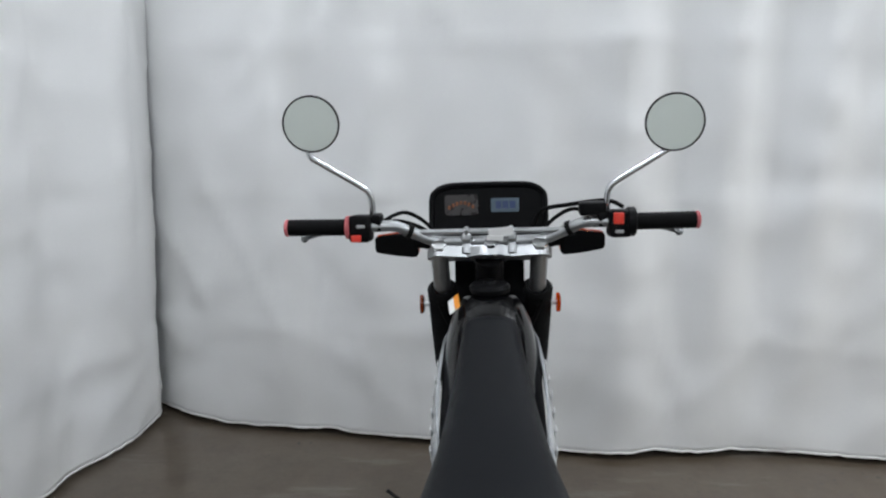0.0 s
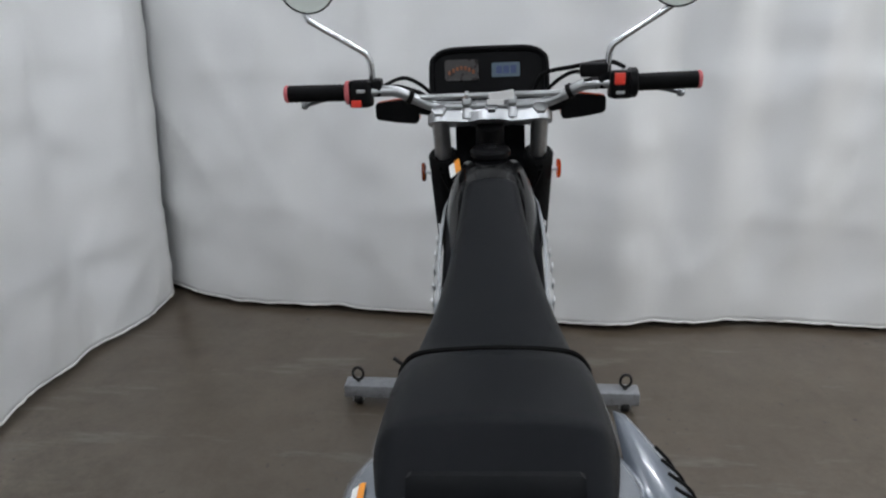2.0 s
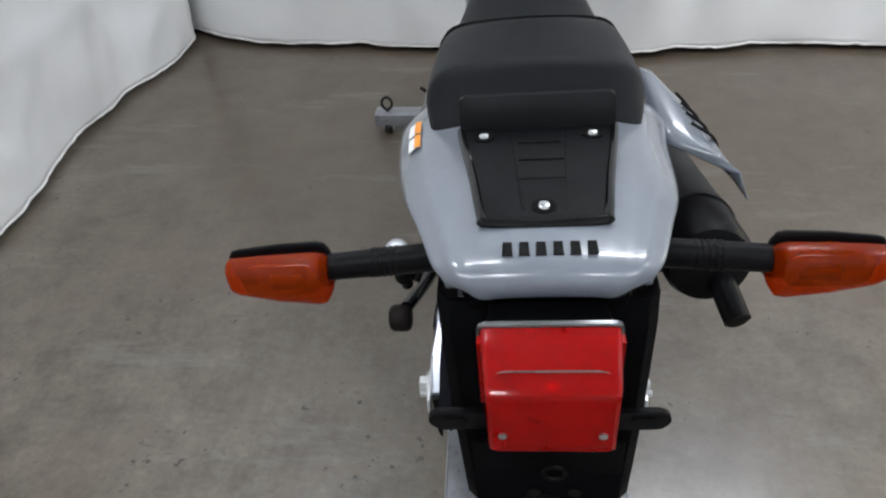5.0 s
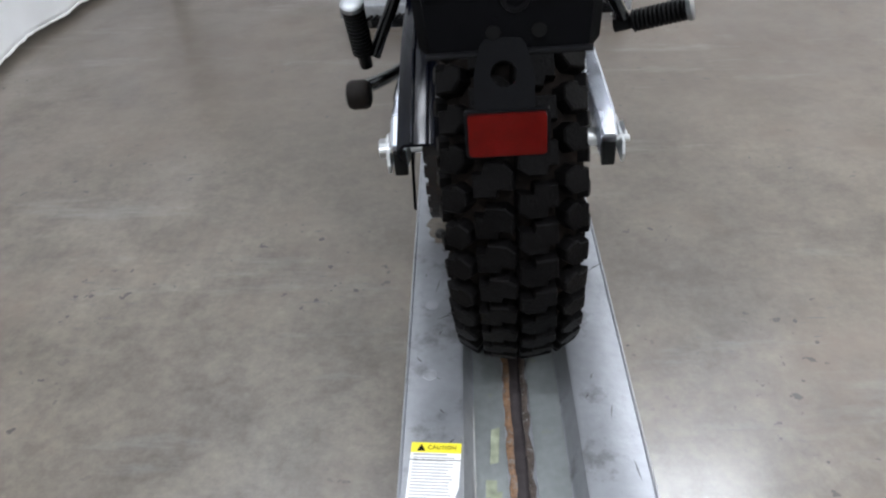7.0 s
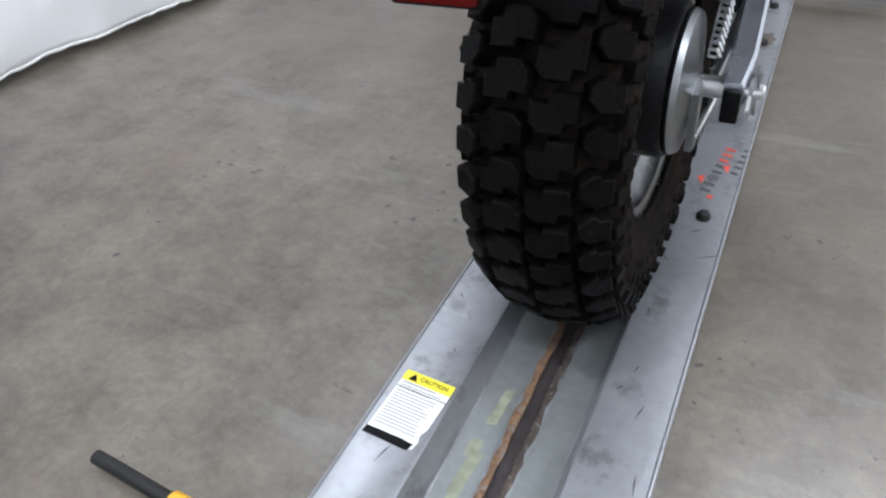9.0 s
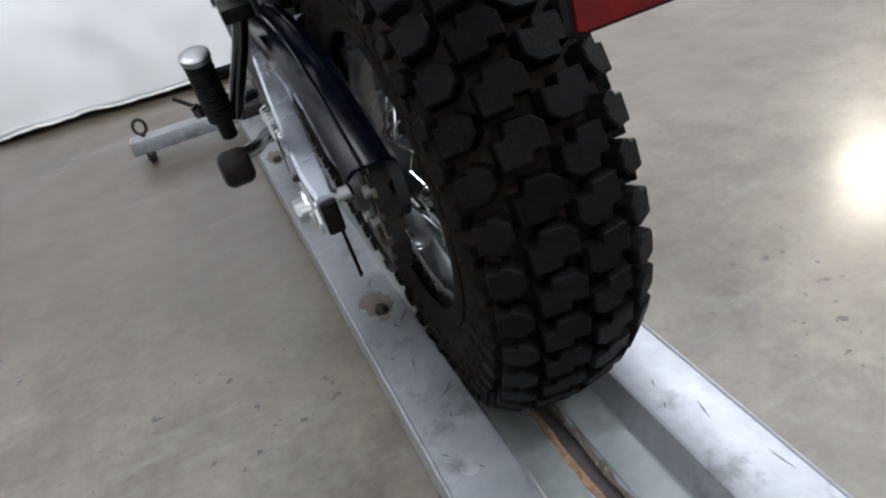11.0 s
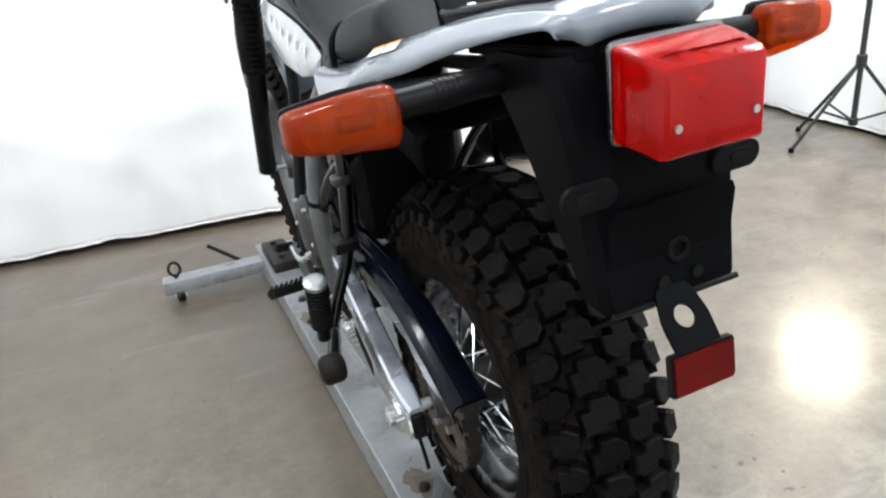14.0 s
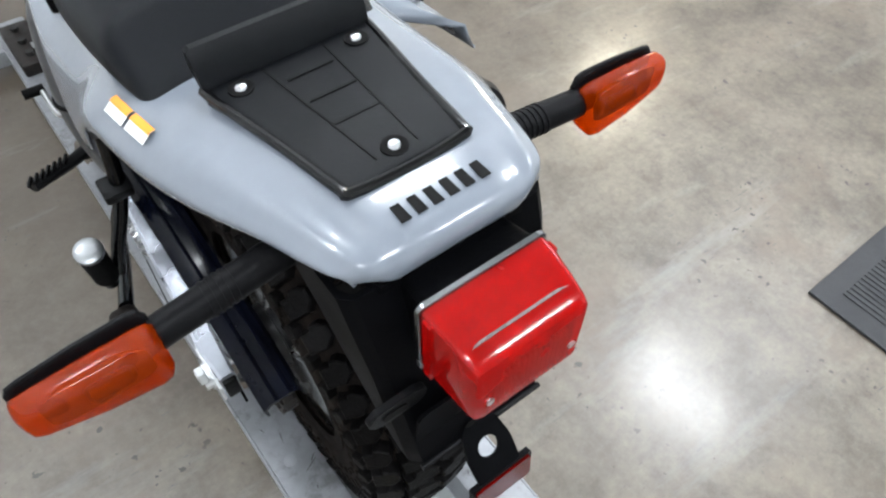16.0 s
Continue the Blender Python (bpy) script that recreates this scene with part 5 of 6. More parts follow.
for sgn in (-1, 1):
    rows = []
    for k in range(25):
        f = k / 24
        rows.append(around((sgn * (0.282 + 0.118 * f), 0.851 - 0.004 * f, 1.099 + 0.002 * f), (sgn, 0, 0), 0.0165 + (0.0008 if k % 2 else -0.0004), 18))
    gp = part("grip", rings(rows), "grip", bars, "black rubber grip with a red collar and end")
    part("grip_end", rod((sgn * 0.399, 0.847, 1.101), (sgn * 0.407, 0.847, 1.101), 0.0175, n=20, soft=0.002), "pink", gp, "faded red grip end")
    part("grip_collar", rod((sgn * 0.276, 0.851, 1.099), (sgn * 0.285, 0.851, 1.099), 0.0235, n=24, soft=0.002), "pink", gp, "faded red collar")
    sw = part("switch_housing", box((sgn * 0.255, 0.853, 1.096), (0.044, 0.044, 0.054), (-6, 0, sgn * 4), 0.008, 3), "black_plastic", bars, "black switch housing")
    part("switch_button", box((sgn * (0.262 if sgn < 0 else 0.250), 0.829, 1.080 if sgn < 0 else 1.110), (0.020, 0.008, 0.014 if sgn < 0 else 0.022), (0, 0, 0), 0.002), "red_switch", sw, "red switch button")
    part("switch_slider", box((sgn * 0.252, 0.829, 1.104 if sgn < 0 else 1.084), (0.016, 0.006, 0.006), (0, 0, 0), 0.001), "ink_grey", sw)
    part("lever_perch", box((sgn * 0.228, 0.868, 1.105), (0.030, 0.036, 0.034), (0, 0, 0), 0.006), "black_plastic", bars, "black lever perch")
    part("lever", tube([(sgn * 0.225, 0.895, 1.092), (sgn * 0.270, 0.905, 1.088), (sgn * 0.340, 0.895, 1.079), (sgn * 0.378, 0.885, 1.071)], 0.0058, 10, squash=0.8), "alu", bars, "alloy hand lever with a ball end")
    part("lever_ball", spin([(-0.008, 0.001), (-0.006, 0.006), (0, 0.0085), (0.006, 0.006), (0.008, 0.001)], 14, (sgn * 0.380, 0.885, 1.070), closed=False), "alu", bars)
    part("front_cable", tube([(sgn * 0.222, 0.885, 1.10), (sgn * 0.17, 0.94, 1.11), (sgn * 0.11, 0.955, 1.05), (sgn * 0.115, 0.945, 0.93), (sgn * 0.09, 0.96, 0.85)], 0.0042, 8), "grip", bars, "black control cable")
    # mirrors
    s = sgn
    mr = part("mirror_arm", tube([(s * 0.232, 0.862, 1.115), (s * 0.232, 0.858, 1.150), (s * 0.236, 0.856, 1.166), (s * 0.250, 0.854, 1.180), (s * 0.330, 0.846, 1.231), (s * 0.345, 0.844, 1.243), (s * 0.348, 0.842, 1.262)], 0.0062, 12, 5), "chrome", bars, "chrome mirror arm")
    mm = Matrix.Translation((s * 0.350 + (0.013 if s < 0 else 0), 0.836, 1.298 - s * 0.008)) @ pose(0, 0, 0, 4, 0, -s * 6)
    bm = spin([(0.004, 0.0), (0.006, 0.048), (0.0, 0.0545), (-0.006, 0.0545), (-0.0075, 0.0520), (-0.005, 0.0508), (-0.003, 0.0)], 48, axis="y", closed=False)
    bmesh.ops.transform(bm, matrix=mm, verts=bm.verts)
    part("mirror_shell", bm, "black_plastic", bars, "round black mirror shell")
    bm = rod((0, -0.0055, 0), (0, -0.0035, 0), 0.0512, n=48)
    bmesh.ops.transform(bm, matrix=mm, verts=bm.verts)
    part("mirror_glass", bm, "mirror", bars, "round mirror glass")
part("brake_reservoir", box((0.205, 0.868, 1.124), (0.052, 0.034, 0.026), (0, 0, 0), 0.004), "black_plastic", bars, "black brake fluid reservoir")
part("throttle_housing", rod((0.268, 0.852, 1.099), (0.286, 0.852, 1.099), 0.029, n=24, soft=0.003), "black_plastic", bars)
part("throttle_cable", tube([(0.262, 0.856, 1.128), (0.235, 0.885, 1.136), (0.17, 0.93, 1.122), (0.11, 0.95, 1.105), (0.09, 0.955, 1.05)], 0.0045, 8), "grip", bars, "black throttle cable")
part("clutch_cable", tube([(-0.222, 0.885, 1.100), (-0.18, 0.92, 1.095), (-0.12, 0.94, 1.06), (-0.09, 0.95, 0.98)], 0.0045, 8), "grip", bars)

# instruments
dash_out = [(-0.122, -0.055), (0.122, -0.055), (0.122, 0.022), (0.114, 0.040), (0.096, 0.051), (0.06, 0.055), (-0.06, 0.055), (-0.096, 0.051), (-0.114, 0.040), (-0.122, 0.022)]
dm = Matrix.Translation((0.0, 0.985, 1.104)) @ pose(0, 0, 0, 74, 0, 0)
dash = part("instrument_panel", slab(dash_out, 0.045, dm @ Matrix.Translation((0, 0, -0.045)), 0.004), "black_plastic", bike, "black rounded instrument panel behind the bars")
part("dash_hood", tube([dm @ Vector((x, y, 0.004)) for x, y in (dash_out[1:] + dash_out[:1])], 0.006, 8, 3), "black_plastic", dash)
part("speedometer", slab(rounded(0.072, 0.044, 0.006), 0.003, dm @ Matrix.Translation((-0.058, 0.012, 0.001)), 0.001), "dial", dash, "dark speedometer with orange print")
for k in range(7):
    part("dial_tick", box((dm @ Vector((-0.084 + 0.0085 * k, 0.006 + 0.010 * math.sin(k * 0.5), 0.0045))), (0.0055, 0.0011, 0.009), (0, 0, 0)), "dial_orange", dash)
part("lcd", slab(rounded(0.060, 0.030, 0.003), 0.003, dm @ Matrix.Translation((0.036, 0.010, 0.001)), 0.001), "lcd", dash, "blue-grey LCD clock")
for k in range(3):
    part("lcd_digit", slab([(-0.006, -0.008), (0.006, -0.008), (0.006, 0.008), (-0.006, 0.008)], 0.0008, dm @ Matrix.Translation((0.022 + 0.015 * k, 0.010, 0.0042))), "lcd_dark", dash)

# front wheel
FA = Vector((0, 1.325, 0.372))
fh = [(0.0, 0.322), (0.03, 0.317), (0.05, 0.302), (0.060, 0.278), (0.058, 0.255), (0.05, 0.238), (0.045, 0.230)]
prof = [(-x, r) for x, r in fh[:0:-1]] + fh + [(0.035, 0.236), (-0.035, 0.236)]
ftyre = part("front_tyre", spin(prof, 64, FA), "rubber", bike, "knobbly front tyre", smooth=50)
bm = bmesh.new()
for k in range(44):
    for x, r, tl, off, sc in ((-0.018, 0.320, -10, 0.0, 0.8), (0.018, 0.320, 10, 0.5, 0.8), (-0.046, 0.306, -38, 0.5, 0.75), (0.046, 0.306, 38, 0.0, 0.75)):
        m = tread_frame(FA, 360 * (k + off) / 44, x, r, tl)
        vs = [[bm.verts.new(m @ Vector((px * sc, py * sc, z))) for px, py in sho_l] for z in (-0.004, 0.011)]
        n = len(sho_l)
        for i in range(n):
            bm.faces.new((vs[0][i], vs[0][(i + 1) % n], vs[1][(i + 1) % n], vs[1][i]))
        bm.faces.new(vs[1])
part("tread", bm, "rubber", ftyre, smooth=0)
frim = part("front_rim", spin([(-0.045, 0.238), (-0.04, 0.226), (-0.02, 0.216), (0.02, 0.216), (0.04, 0.226), (0.045, 0.238), (0.038, 0.222), (0.02, 0.210), (-0.02, 0.210), (-0.038, 0.222)], 56, FA), "frame", bike)
for k in range(36):
    a = 2 * math.pi * k / 36
    sg = -1 if k % 2 else 1
    tw = 0.6 * (1 if (k // 2) % 2 else -1)
    part("spoke", rod((sg * 0.03, FA.y + 0.04 * math.cos(a + tw), FA.z + 0.04 * math.sin(a + tw)), (0, FA.y + 0.213 * math.cos(a), FA.z + 0.213 * math.sin(a)), 0.002, n=6), "chrome", frim)
part("front_hub", spin([(-0.05, 0.01), (-0.05, 0.035), (-0.03, 0.045), (0.03, 0.045), (0.05, 0.035), (0.05, 0.01)], 24, FA), "engine_grey", bike)
part("front_axle", rod((-0.13, FA.y, FA.z), (0.13, FA.y, FA.z), 0.008), "steel", bike)
rows = []
for k in range(13):
    a = radians(20 + 130 * k / 12)
    y, z = FA.y - 0.46 * math.cos(math.pi - a) * -1.0 * -1, FA.z + 0.06 + 0.44 * math.sin(a)
    w = 0.075 * (0.75 + 0.25 * math.sin(math.pi * k / 12))
    rows.append([(-w, y, z - 0.03), (-w * 0.7, y, z), (0, y, z + 0.01), (w * 0.7, y, z), (w, y, z - 0.03)])
fm = part("front_mudguard", rings(rows, closed=False), "grey_paint", bike, "high grey front mudguard")
sol = fm.modifiers.new("thickness", "SOLIDIFY")
sol.thickness = 0.004

# frame, engine, silencer
def pipe(name, pts, r, material, label="", sm=6):
    return part(name, tube(pts, r, 14, sm), material, bike, label)


for s in (-1, 1):
    pipe("frame_tube", [(s * 0.095, 0.37, 0.77), (s * 0.122, 0.40, 0.70), (s * 0.138, 0.425, 0.58), (s * 0.142, 0.432, 0.50), (s * 0.135, 0.455, 0.42), (s * 0.125, 0.49, 0.34)], 0.018, "frame", "silver-grey painted frame tube")
    pipe("subframe_tube", [(s * 0.085, 0.36, 0.775), (s * 0.085, 0.20, 0.785), (s * 0.080, 0.02, 0.805), (s * 0.065, -0.20, 0.845)], 0.012, "frame")
    pipe("subframe_strut", [(s * 0.136, 0.44, 0.52), (s * 0.130, 0.33, 0.62), (s * 0.110, 0.20, 0.70), (s * 0.085, 0.05, 0.795)], 0.011, "gloss_black", "", 3)
    pipe("down_tube", [(s * 0.035, 0.93, 0.86), (s * 0.06, 0.90, 0.62), (s * 0.11, 0.84, 0.38), (s * 0.12, 0.78, 0.27), (s * 0.12, 0.52, 0.265), (s * 0.12, 0.46, 0.32)], 0.0145, "engine")
    part("pivot_plate", slab([(-0.045, -0.07), (0.035, -0.06), (0.05, 0.02), (0.02, 0.085), (-0.02, 0.08), (-0.05, 0.02)], 0.008, Matrix.Translation((s * 0.128, 0.475, 0.43)) @ pose(0, 0, 0, 90, 0, 90), 0.002), "frame", bike, "silver-grey pivot plate")
pipe("backbone", [(0, 0.93, 0.92), (0, 0.7, 0.80), (0, 0.45, 0.76), (0, 0.36, 0.78)], 0.024, "engine")
part("crankcase", box((0, 0.66, 0.385), (0.20, 0.34, 0.17), (0, 0, 0), 0.035, 4), "engine", bike, "black engine crankcase")
for s in (-1, 1):
    ec = part("engine_cover", rings([around((s * x, 0.70, 0.39), (s, 0, 0), r, 32) for x, r in ((0.095, 0.085), (0.120, 0.085), (0.132, 0.075), (0.137, 0.05), (0.138, 0.01))]), "engine_grey" if s < 0 else "engine", bike, "round engine side cover")
    for k in range(6):
        a = math.pi * k / 3
        part("cover_bolt", rod((s * 0.128, 0.70 + 0.078 * math.cos(a), 0.39 + 0.078 * math.sin(a)), (s * 0.138, 0.70 + 0.078 * math.cos(a), 0.39 + 0.078 * math.sin(a)), 0.005, n=6), "steel", ec)
part("sprocket_cover", box((-0.118, 0.575, 0.415), (0.035, 0.12, 0.11), (0, 0, 0), 0.02, 3), "engine", bike, "black front sprocket cover")
for k in range(11):
    z = 0.465 + 0.0155 * k
    part("cylinder_fin", box((0, 0.735 + 0.005 * k, z), (0.150 if k < 8 else 0.165, 0.155, 0.005), (-9, 0, 0), 0.0015, 1), "engine", bike)
part("cylinder", rod((0, 0.725, 0.45), (0, 0.785, 0.66), 0.058, n=24), "engine", bike, "finned black engine cylinder")
part("carburettor", box((-0.02, 0.60, 0.575), (0.09, 0.11, 0.09), (0, 0, 0), 0.02, 3), "engine_grey", bike)
part("airbox", box((0.0, 0.37, 0.685), (0.17, 0.20, 0.20), (0, 0, 0), 0.03, 3), "flap_plastic", bike, "black plastic airbox")
part("battery_box", box((-0.02, 0.29, 0.60), (0.15, 0.08, 0.17), (0, 0, 0), 0.015, 2), "flap_plastic", bike)
part("shock_body", rod((0, 0.40, 0.46), (0, 0.44, 0.68), 0.022, n=16), "steel", bike)
part("shock_spring", tube([(0.036 * math.cos(k * 0.55), 0.40 + 0.04 * k / 76 + 0.036 * math.sin(k * 0.55), 0.47 + 0.20 * k / 76) for k in range(77)], 0.0055, 8, 0), "engine_grey", bike, "coiled rear shock spring")
pipe("exhaust_pipe", [(0.02, 0.84, 0.60), (0.05, 0.93, 0.55), (0.09, 0.93, 0.45), (0.13, 0.80, 0.36), (0.145, 0.65, 0.36), (0.15, 0.50, 0.45), (0.165, 0.40, 0.56), (0.175, 0.33, 0.62)], 0.019, "engine", "black exhaust pipe")
p0, p1 = Vector((0.168, 0.34, 0.630)), Vector((0.188, -0.120, 0.728))
d = (p1 - p0).normalized()
L = (p1 - p0).length
sil = part("silencer", rings([around(p0 + d * f * L, d, r, 28) for f, r in ((0, 0.022), (0.06, 0.044), (0.12, 0.048), (0.80, 0.050), (0.805, 0.0525), (0.83, 0.0525), (0.835, 0.050), (0.97, 0.049), (0.995, 0.044), (1.0, 0.037))]), "black_plastic", bike, "matt black cylindrical silencer")
part("tailpipe", tube([p1 + Vector((0.012, 0.01, -0.02)), p1 + Vector((0.016, -0.020, -0.024)), p1 + Vector((0.022, -0.050, -0.034))], 0.0145, 16, 4), "black_plastic", sil, "short black tailpipe")
# black disc painted in for the dark inside of the pipe
part("tailpipe_mouth", rod(p1 + Vector((0.0215, -0.048, -0.0335)), p1 + Vector((0.0222, -0.0512, -0.0343)), 0.0115, n=16), "ink", sil)
part("brake_spring", tube([(0.118 + 0.008 * math.cos(k * 1.25), 0.03 + 0.0012 * k, 0.385 + 0.0012 * k + 0.008 * math.sin(k * 1.25)) for k in range(64)], 0.0022, 6, 0), "steel", bike, "zinc return spring")
pipe("torque_arm", [(0.116, 0.07, 0.335), (0.125, 0.20, 0.375), (0.128, 0.36, 0.40)], 0.007, "steel", "zinc brake torque arm")
pipe("brake_rod", [(0.112, 0.0, 0.29), (0.125, 0.20, 0.31), (0.13, 0.45, 0.33)], 0.004, "steel")
pipe("gear_lever", [(-0.13, 0.66, 0.36), (-0.155, 0.70, 0.33), (-0.16, 0.78, 0.335)], 0.0065, "steel")
part("gear_lever_rubber", rod((-0.155, 0.785, 0.336), (-0.195, 0.785, 0.338), 0.010, n=12), "grip", bike)
part("skid_plate", slab([(-0.09, -0.16), (0.09, -0.16), (0.10, 0.10), (0.06, 0.20), (-0.06, 0.20), (-0.10, 0.10)], 0.005, Matrix.Translation((0, 0.66, 0.262)), 0.001), "engine", bike)
for i, pts in enumerate((((-0.10, 0.55, 0.60), (-0.115, 0.46, 0.58), (-0.118, 0.38, 0.52), (-0.11, 0.33, 0.50)), ((-0.09, 0.40, 0.66), (-0.115, 0.33, 0.57), (-0.118, 0.27, 0.50)), ((-0.06, 0.62, 0.62), (-0.11, 0.58, 0.55), (-0.12, 0.50, 0.50), (-0.10, 0.42, 0.62)))):
    pipe("cable", list(pts), 0.0045, "grip")
part("tie_ring", rod((-0.1405, 0.428, 0.556), (-0.1408, 0.430, 0.548), 0.021, n=16), "ink", bike)
part("hanger_buckle", box((-0.138, 0.230, 0.645), (0.026, 0.028, 0.016), (0, 0, 0), 0.004), "engine_grey", bike)


# ---- steel dolly under the motorcycle ----
RZ = 0.088
dolly = thing("motorcycle_dolly", "scuffed galvanised steel wheel channel dolly with a castor crossbar", "dolly", pose(0.0275, 0, 0, 0, 0, 0.85))
Y0, Y1 = -0.86, 1.47


def channel_rows(y, z=RZ):
    """Half of the folded section, from the outer foot to the middle of the floor."""
    return [(-0.163, 0.012), (-0.163, z - 0.004), (-0.160, z), (-0.084, z), (-0.079, z - 0.003), (-0.066, 0.044), (-0.060, 0.040), (-0.010, 0.034),
            (-0.010, 0.030), (-0.062, 0.036), (-0.070, 0.041), (-0.083, z - 0.005), (-0.159, z - 0.005), (-0.159, 0.012)]


for sgn in (-1, 1):
    rows = [[(sgn * -x, y, z) if sgn > 0 else (x, y, z) for x, z in channel_rows(y)] for y in np.linspace(Y0, Y1, 24)]
    side = part("rail", rings(rows), "galv", dolly, "folded galvanised rail with scratches", smooth=35)
    ys = np.linspace(Y0, 0.9, 120)
    rw = random.Random(11 + sgn)
    rows = []
    for y in ys:
        x0 = 0.0085 + rw.uniform(-0.0012, 0.0012)
        x1 = (0.0190 if sgn < 0 else 0.0165) + rw.uniform(-0.0040, 0.0032)
        zt = 0.0352 + rw.uniform(0, 0.0014)
        rows.append([(sgn * x0, y, 0.030), (sgn * x0, y, zt), (sgn * (x0 + x1) / 2, y, zt + 0.0012), (sgn * x1, y, 0.0352), (sgn * x1, y, 0.031)])
    part("weld_bead", rings(rows), "weld" if sgn < 0 else "weld_dark", dolly, "rusty weld bead along the slot" if sgn < 0 else "grey speckled weld bead along the slot", smooth=0)
    part("outer_lip", tube([(sgn * 0.1625, y, RZ - 0.001) for y in (Y0, 0.0, Y1)], 0.0026, 8, 3), "galv", dolly)
part("centre_bar", box((0, (Y0 + Y1) / 2, 0.0262), (0.028, Y1 - Y0, 0.008)), "slot", dolly, "dark scorched centre bar")
for sgn in (-1, 1):
    part("floor_plate", slab([(sgn * 0.020, Y0), (sgn * 0.064, Y0), (sgn * 0.064, Y1), (sgn * 0.020, Y1)][::sgn], 0.0006, Matrix.Translation((0, 0, 0.0336)) @ Matrix(((1, 0, 0, 0), (0, 1, 0, 0), (sgn * 0.13, 0, 1, 0), (0, 0, 0, 1)))), "galv_in", dolly, "stained inner channel floor", smooth=0)
# studs, holes and grime on the rails
for x, y, g in ((0.126, 0.125, 0), (-0.117, 0.137, 1), (-0.118, 0.700, 0), (-0.134, 0.845, 1), (0.128, 0.62, 0), (0.128, 0.80, 1), (-0.125, 0.98, 0), (0.126, 1.02, 0)):
    part("rail_stud", rings([around((x, y, RZ + dz), (0, 0, 1), r, 14) for dz, r in ((-0.002, 0.011), (0.006, 0.0105), (0.010, 0.008), (0.011, 0.003))]), "bolt_black", dolly, "black rubber rail stud")
    if g:
        bm = bmesh.new()
        c = random.Random(int(y * 100))
        pts = [(x + (0.030 + c.uniform(-0.010, 0.008)) * 0.8 * math.cos(2 * math.pi * k / 26), y + 0.020 + (0.040 + c.uniform(-0.010, 0.010)) * math.sin(2 * math.pi * k / 26)) for k in range(26)]
        part("grime_patch", slab(pts, 0.0006, Matrix.Translation((0, 0, RZ - 0.0002))), "grime", dolly, "oily grime patch")
for x, y in ((-0.128, -0.05), (-0.128, -0.20), (0.13, -0.42), (-0.13, 0.33)):
    part("plug_weld", rings([around((x, y, RZ + dz), (0, 0, 1), r, 18) for dz, r in ((-0.001, 0.0115), (0.0006, 0.011), (0.0008, 0.004))]), "galv", dolly)
for s in range(26):
    c = random.Random(s + 50)
    x = c.choice((-1, 1)) * c.uniform(0.09, 0.155)
    y = c.uniform(-0.75, 0.3)
    L = c.uniform(0.008, 0.035)
    part("scratch", slab([(-L / 2, -0.0006), (0, -0.0009), (L / 2, 0.0), (0, 0.0008)], 0.0004, Matrix.Translation((x, y, RZ + 0.0001)) @ pose(0, 0, 0, 0, 0, c.uniform(20, 130))), "slot", dolly)

# a smear of yellow marker along the channel floor
for k in range(9):
    c = random.Random(k + 300)
    y = -0.74 + 0.052 * k
    w = c.uniform(0.007, 0.011)
    part("marker_smear", slab([(-w, 0.0), (w * 0.6, 0.004), (w, 0.064), (-w * 0.7, 0.058)], 0.0005, Matrix.Translation((-0.040 + c.uniform(-0.004, 0.004), y, 0.0392)) @ pose(0, 0, 0, 0, 7.4, c.uniform(-4, 4))), "smear", dolly)

# caution label on the near rail
lab = Matrix.Translation((-0.1185, -0.371, RZ + 0.0003)) @ pose(0, 0, 0, 0, 0, -3.6)
lb = part("caution_label", slab([(-0.033, -0.050), (0.031, -0.050), (0.033, -0.038), (0.030, -0.030), (0.034, -0.018), (0.034, 0.050), (-0.034, 0.050)], 0.0006, lab), "white", dolly, "worn white caution label with a yellow header")
part("label_header", slab([(-0.034, 0.034), (0.034, 0.034), (0.034, 0.050), (-0.034, 0.050)], 0.0009, lab), "yellow", lb, "yellow header")
part("label_foot", slab([(-0.034, -0.052), (0.026, -0.053), (0.030, -0.043), (0.012, -0.042), (-0.033, -0.043)], 0.0010, lab), "ink", lb, "black torn foot strip")
part("warning_triangle", slab([(-0.026, 0.0365), (-0.014, 0.0365), (-0.020, 0.0475)], 0.0012, lab), "ink", lb)
for k in range(15):
    c = random.Random(k)
    y = 0.030 - 0.0046 * k
    w = 0.058 - c.uniform(0, 0.014)
    part("print_line", slab([(-0.030, y), (-0.030 + w, y), (-0.030 + w, y + (0.0019 if k else 0.0026)), (-0.030, y + (0.0019 if k else 0.0026))], 0.0009, lab), "ink_grey", lb)
part("label_rule", slab([(-0.034, 0.0225), (0.034, 0.0225), (0.034, 0.0235), (-0.034, 0.0235)], 0.00095, lab), "ink", lb)
word = bpy.data.curves.new("caution_word", "FONT")
word.body, word.size, word.align_x, word.align_y, word.extrude = "CAUTION", 0.0086, "LEFT", "CENTER", 0.0002
word.materials.append(M["ink"])
wob = new("caution_word", word)
wob.parent = lb
wob.matrix_basis = lab @ Matrix.Translation((-0.0115, 0.0420, 0.0012))

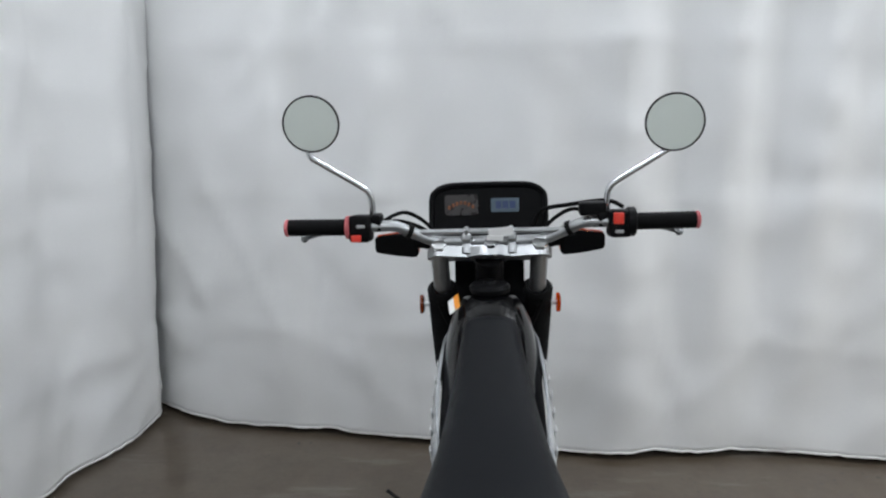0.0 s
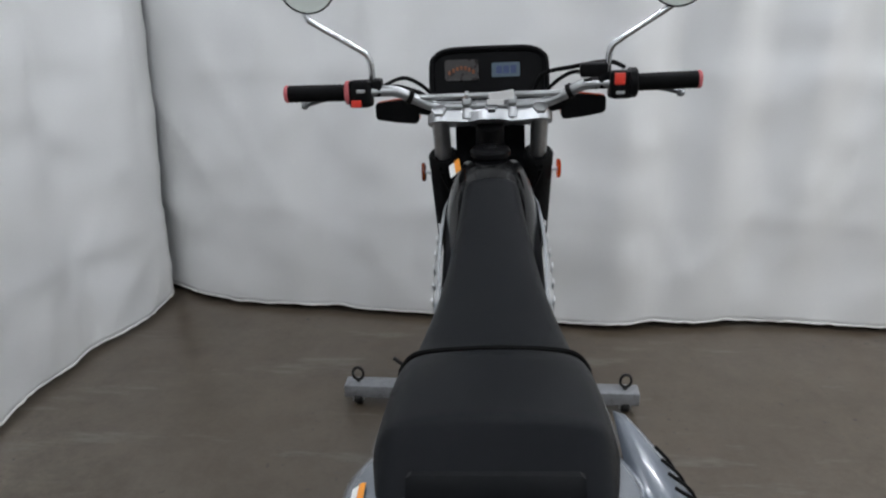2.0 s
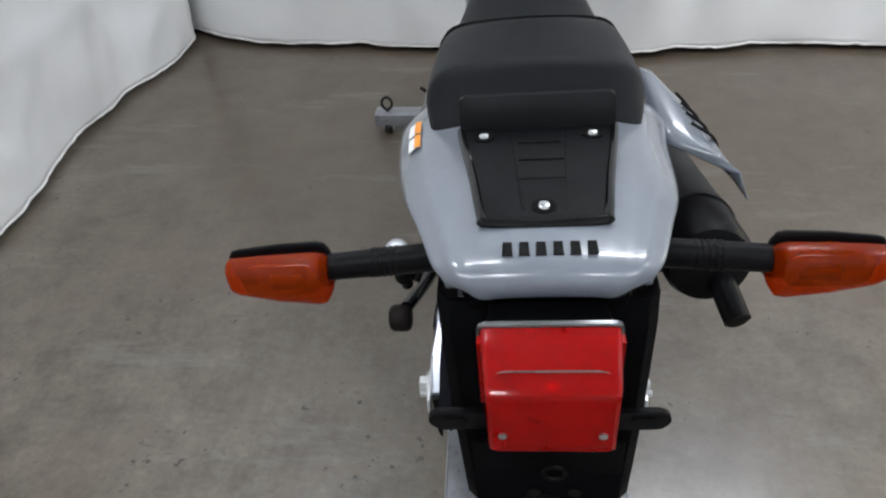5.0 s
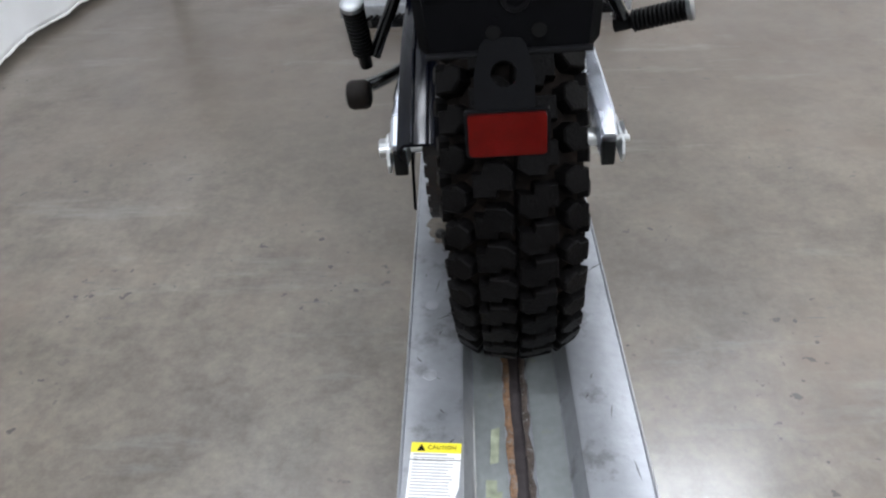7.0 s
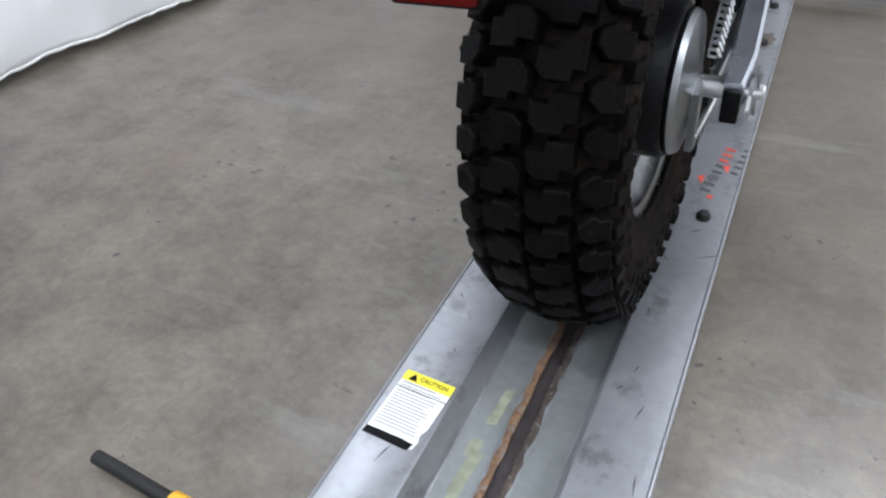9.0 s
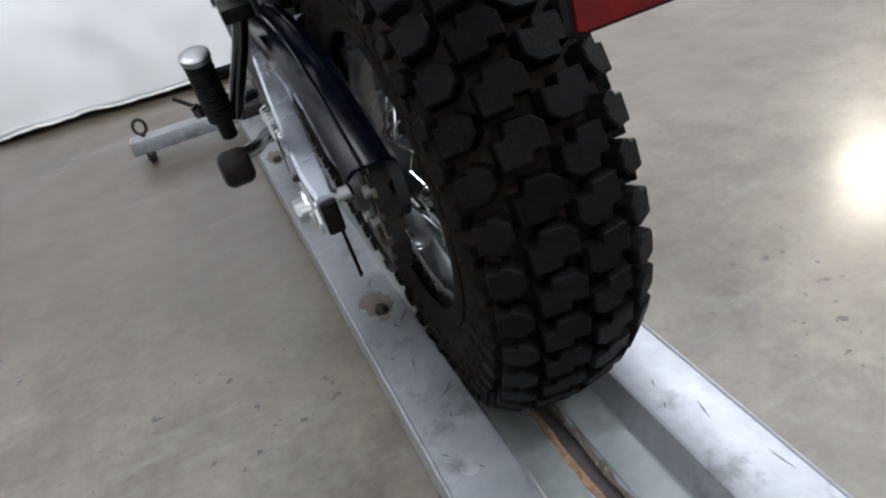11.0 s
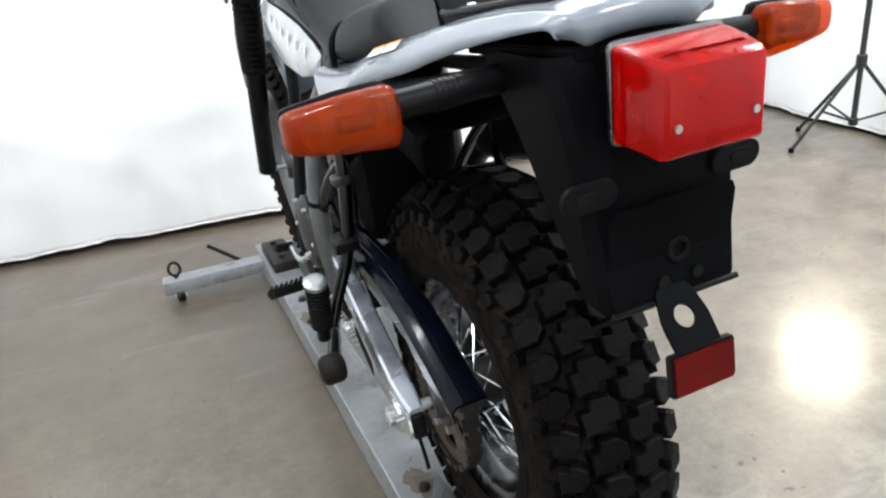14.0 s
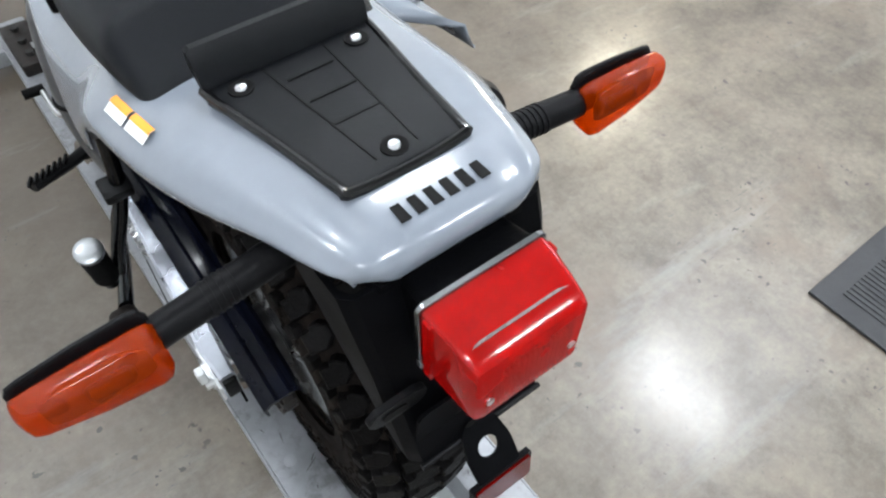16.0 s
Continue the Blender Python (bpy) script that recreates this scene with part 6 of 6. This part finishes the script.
# red and black shop mark on the far rail, as plain shapes
mk = Matrix.Translation((0.134, 0.275, RZ + 0.0003)) @ pose(0, 0, 0, 0, 0, 82)
mark = part("shop_mark", slab(rounded(0.010, 0.010, 0.004), 0.0006, mk @ Matrix.Translation((-0.092, -0.004, 0))), "red_print", dolly, "faded red and black printed mark")
for k in range(8):
    x = -0.075 + 0.0195 * k
    part("mark_bar", slab([(-0.0050, -0.0085), (0.0010, -0.0085), (0.0040, 0.0085), (-0.0045, 0.0085)] if k != 2 else rounded(0.018, 0.018, 0.0085), 0.0006, mk @ Matrix.Translation((x, 0.008, 0))), "ink_faded" if k < 5 else "red_print", mark)
    if 2 < k:
        part("mark_bar", slab([(-0.0040, -0.0060), (0.0010, -0.0060), (0.0036, 0.0060), (-0.0036, 0.0060)], 0.0006, mk @ Matrix.Translation((x + 0.008, -0.018, 0))), "ink_faded", mark)
for x in (-0.048, 0.0):
    part("mark_wing", slab([(-0.014, -0.004), (0.012, -0.002), (0.004, 0.009)], 0.0008, mk @ Matrix.Translation((x, 0.023 if x < -0.02 else -0.004, 0))), "red_print", mark)

# crossbar with castors and eye bolts
part("crossbar", box((0.0, 1.385, 0.052), (0.935, 0.058, 0.044), (0, 0, -2.2), 0.004), "galv", dolly, "grey steel crossbar")
for s in (-1, 1):
    cx, cy = s * 0.425, 1.385 - s * 0.016
    part("eye_bolt", rings([[Vector((cx + (0.020 + 0.0052 * math.cos(b)) * math.cos(a) * 0.85, cy + 0.0052 * math.sin(b), 0.103 + (0.022 + 0.0052 * math.cos(b)) * math.sin(a))) for b in (2 * math.pi * j / 8 for j in range(8))] for a in (2 * math.pi * k / 24 for k in range(25))], caps=False), "bolt_black", dolly, "black eye bolt")
    part("eye_shank", rod((cx, cy, 0.070), (cx, cy, 0.084), 0.006, n=10), "bolt_black", dolly)
    cw = part("castor", spin([(-0.011, 0.004), (-0.012, 0.019), (-0.008, 0.022), (0.008, 0.022), (0.012, 0.019), (0.011, 0.004)], 24, (cx, cy - 0.012, 0.0225)), "bolt_black", dolly, "small black castor wheel")
    for q in (-1, 1):
        part("castor_fork", box((cx + q * 0.016, cy - 0.006, 0.026), (0.003, 0.028, 0.024)), "steel", cw)
part("lock_lever", rod((-0.225, 1.438, 0.066), (-0.312, 1.436, 0.140), 0.0062, n=10, soft=0.001), "bolt_black", dolly, "black lock lever rod")
# wheel chock plates at the front
for s in (-1, 1):
    part("wheel_chock", box((s * 0.115, 1.30, 0.100), (0.075, 0.20, 0.040), (0, 0, 0), 0.006), "chain", dolly, "dark brown greasy wheel chock block")
    for k in range(3):
        part("chock_bolt", rod((s * 0.118, 1.24 + 0.06 * k, 0.118), (s * 0.118, 1.24 + 0.06 * k, 0.130), 0.010, n=6), "bolt_black", dolly)
part("chock_block", box((0, 1.44, 0.060), (0.16, 0.03, 0.05), bevel=0.004), "galv", dolly)

# ---- loose things on the floor ----
tool = thing("bar_tool", "black steel bar with a yellow rubber grip lying on the floor", "tool", pose(-0.305, -0.563, 0.014, 0, 0, -3))
part("bar", rod((-0.150, 0.0, 0), (0.02, 0, 0), 0.0095, n=14, soft=0.002), "bolt_black", tool)
part("grip", rings([around((x, 0, 0.001), (1, 0, 0), r, 16) for x, r in ((-0.012, 0.010), (-0.010, 0.0135), (0.02, 0.014), (0.06, 0.013), (0.10, 0.0135), (0.105, 0.009))]), "tool_yellow", tool, "yellow rubber grip")

floor_mat = thing("rubber_mat", "black ribbed rubber mat lying flat on the concrete", "mat", pose(0.99, -0.345, 0, 0, 0, 1.5))
part("mat_base", box((0.46, -0.76, 0.005), (0.92, 1.52, 0.009), bevel=0.003), "mat_rubber", floor_mat)
for k in range(60):
    part("mat_rib", box((0.055 + 0.0138 * k, -0.76, 0.0108), (0.007, 1.42, 0.003), bevel=0.001, seg=1), "mat_rubber", floor_mat)


def light_stand(x, y):
    t = thing("light_stand", "black tripod light stand carrying a round lamp", "light stand", pose(x, y, 0))
    part("column", rod((0, 0, 0.10), (0, 0, 0.86), 0.011, n=14), "stand_black", t)
    part("collar", rod((0, 0, 0.33), (0, 0, 0.38), 0.020, n=14, soft=0.003), "stand_black", t)
    part("lower_collar", rod((0, 0, 0.10), (0, 0, 0.13), 0.018, n=14, soft=0.003), "stand_black", t)
    for k, (fx, fy) in enumerate(((-0.20, 0.11), (0.19, -0.19), (0.06, 0.31))):
        part("leg", rod((0, 0, 0.355), (fx, fy, 0.010), 0.0075, n=10), "stand_black", t)
        part("brace", rod((0, 0, 0.115), (fx * 0.55, fy * 0.55, 0.165), 0.005, n=8), "stand_black", t)
        part("foot", rod((fx, fy, 0.002), (fx, fy, 0.020), 0.011, n=10), "grip", t)
    m = look((0, 0, 0.98), (-2.0, -1.05, 0.45))
    bm = spin([(0.0, 0.02), (0.0, 0.150), (0.02, 0.162), (0.035, 0.165), (0.035, 0.158), (0.02, 0.02)], 36, axis="z")
    bmesh.ops.transform(bm, matrix=m @ Matrix.Translation((0, 0, 0.012)), verts=bm.verts)
    head = part("lamp_head", bm, "stand_black", t, "round black lamp head")
    return t


light_stand(2.21, 1.16)
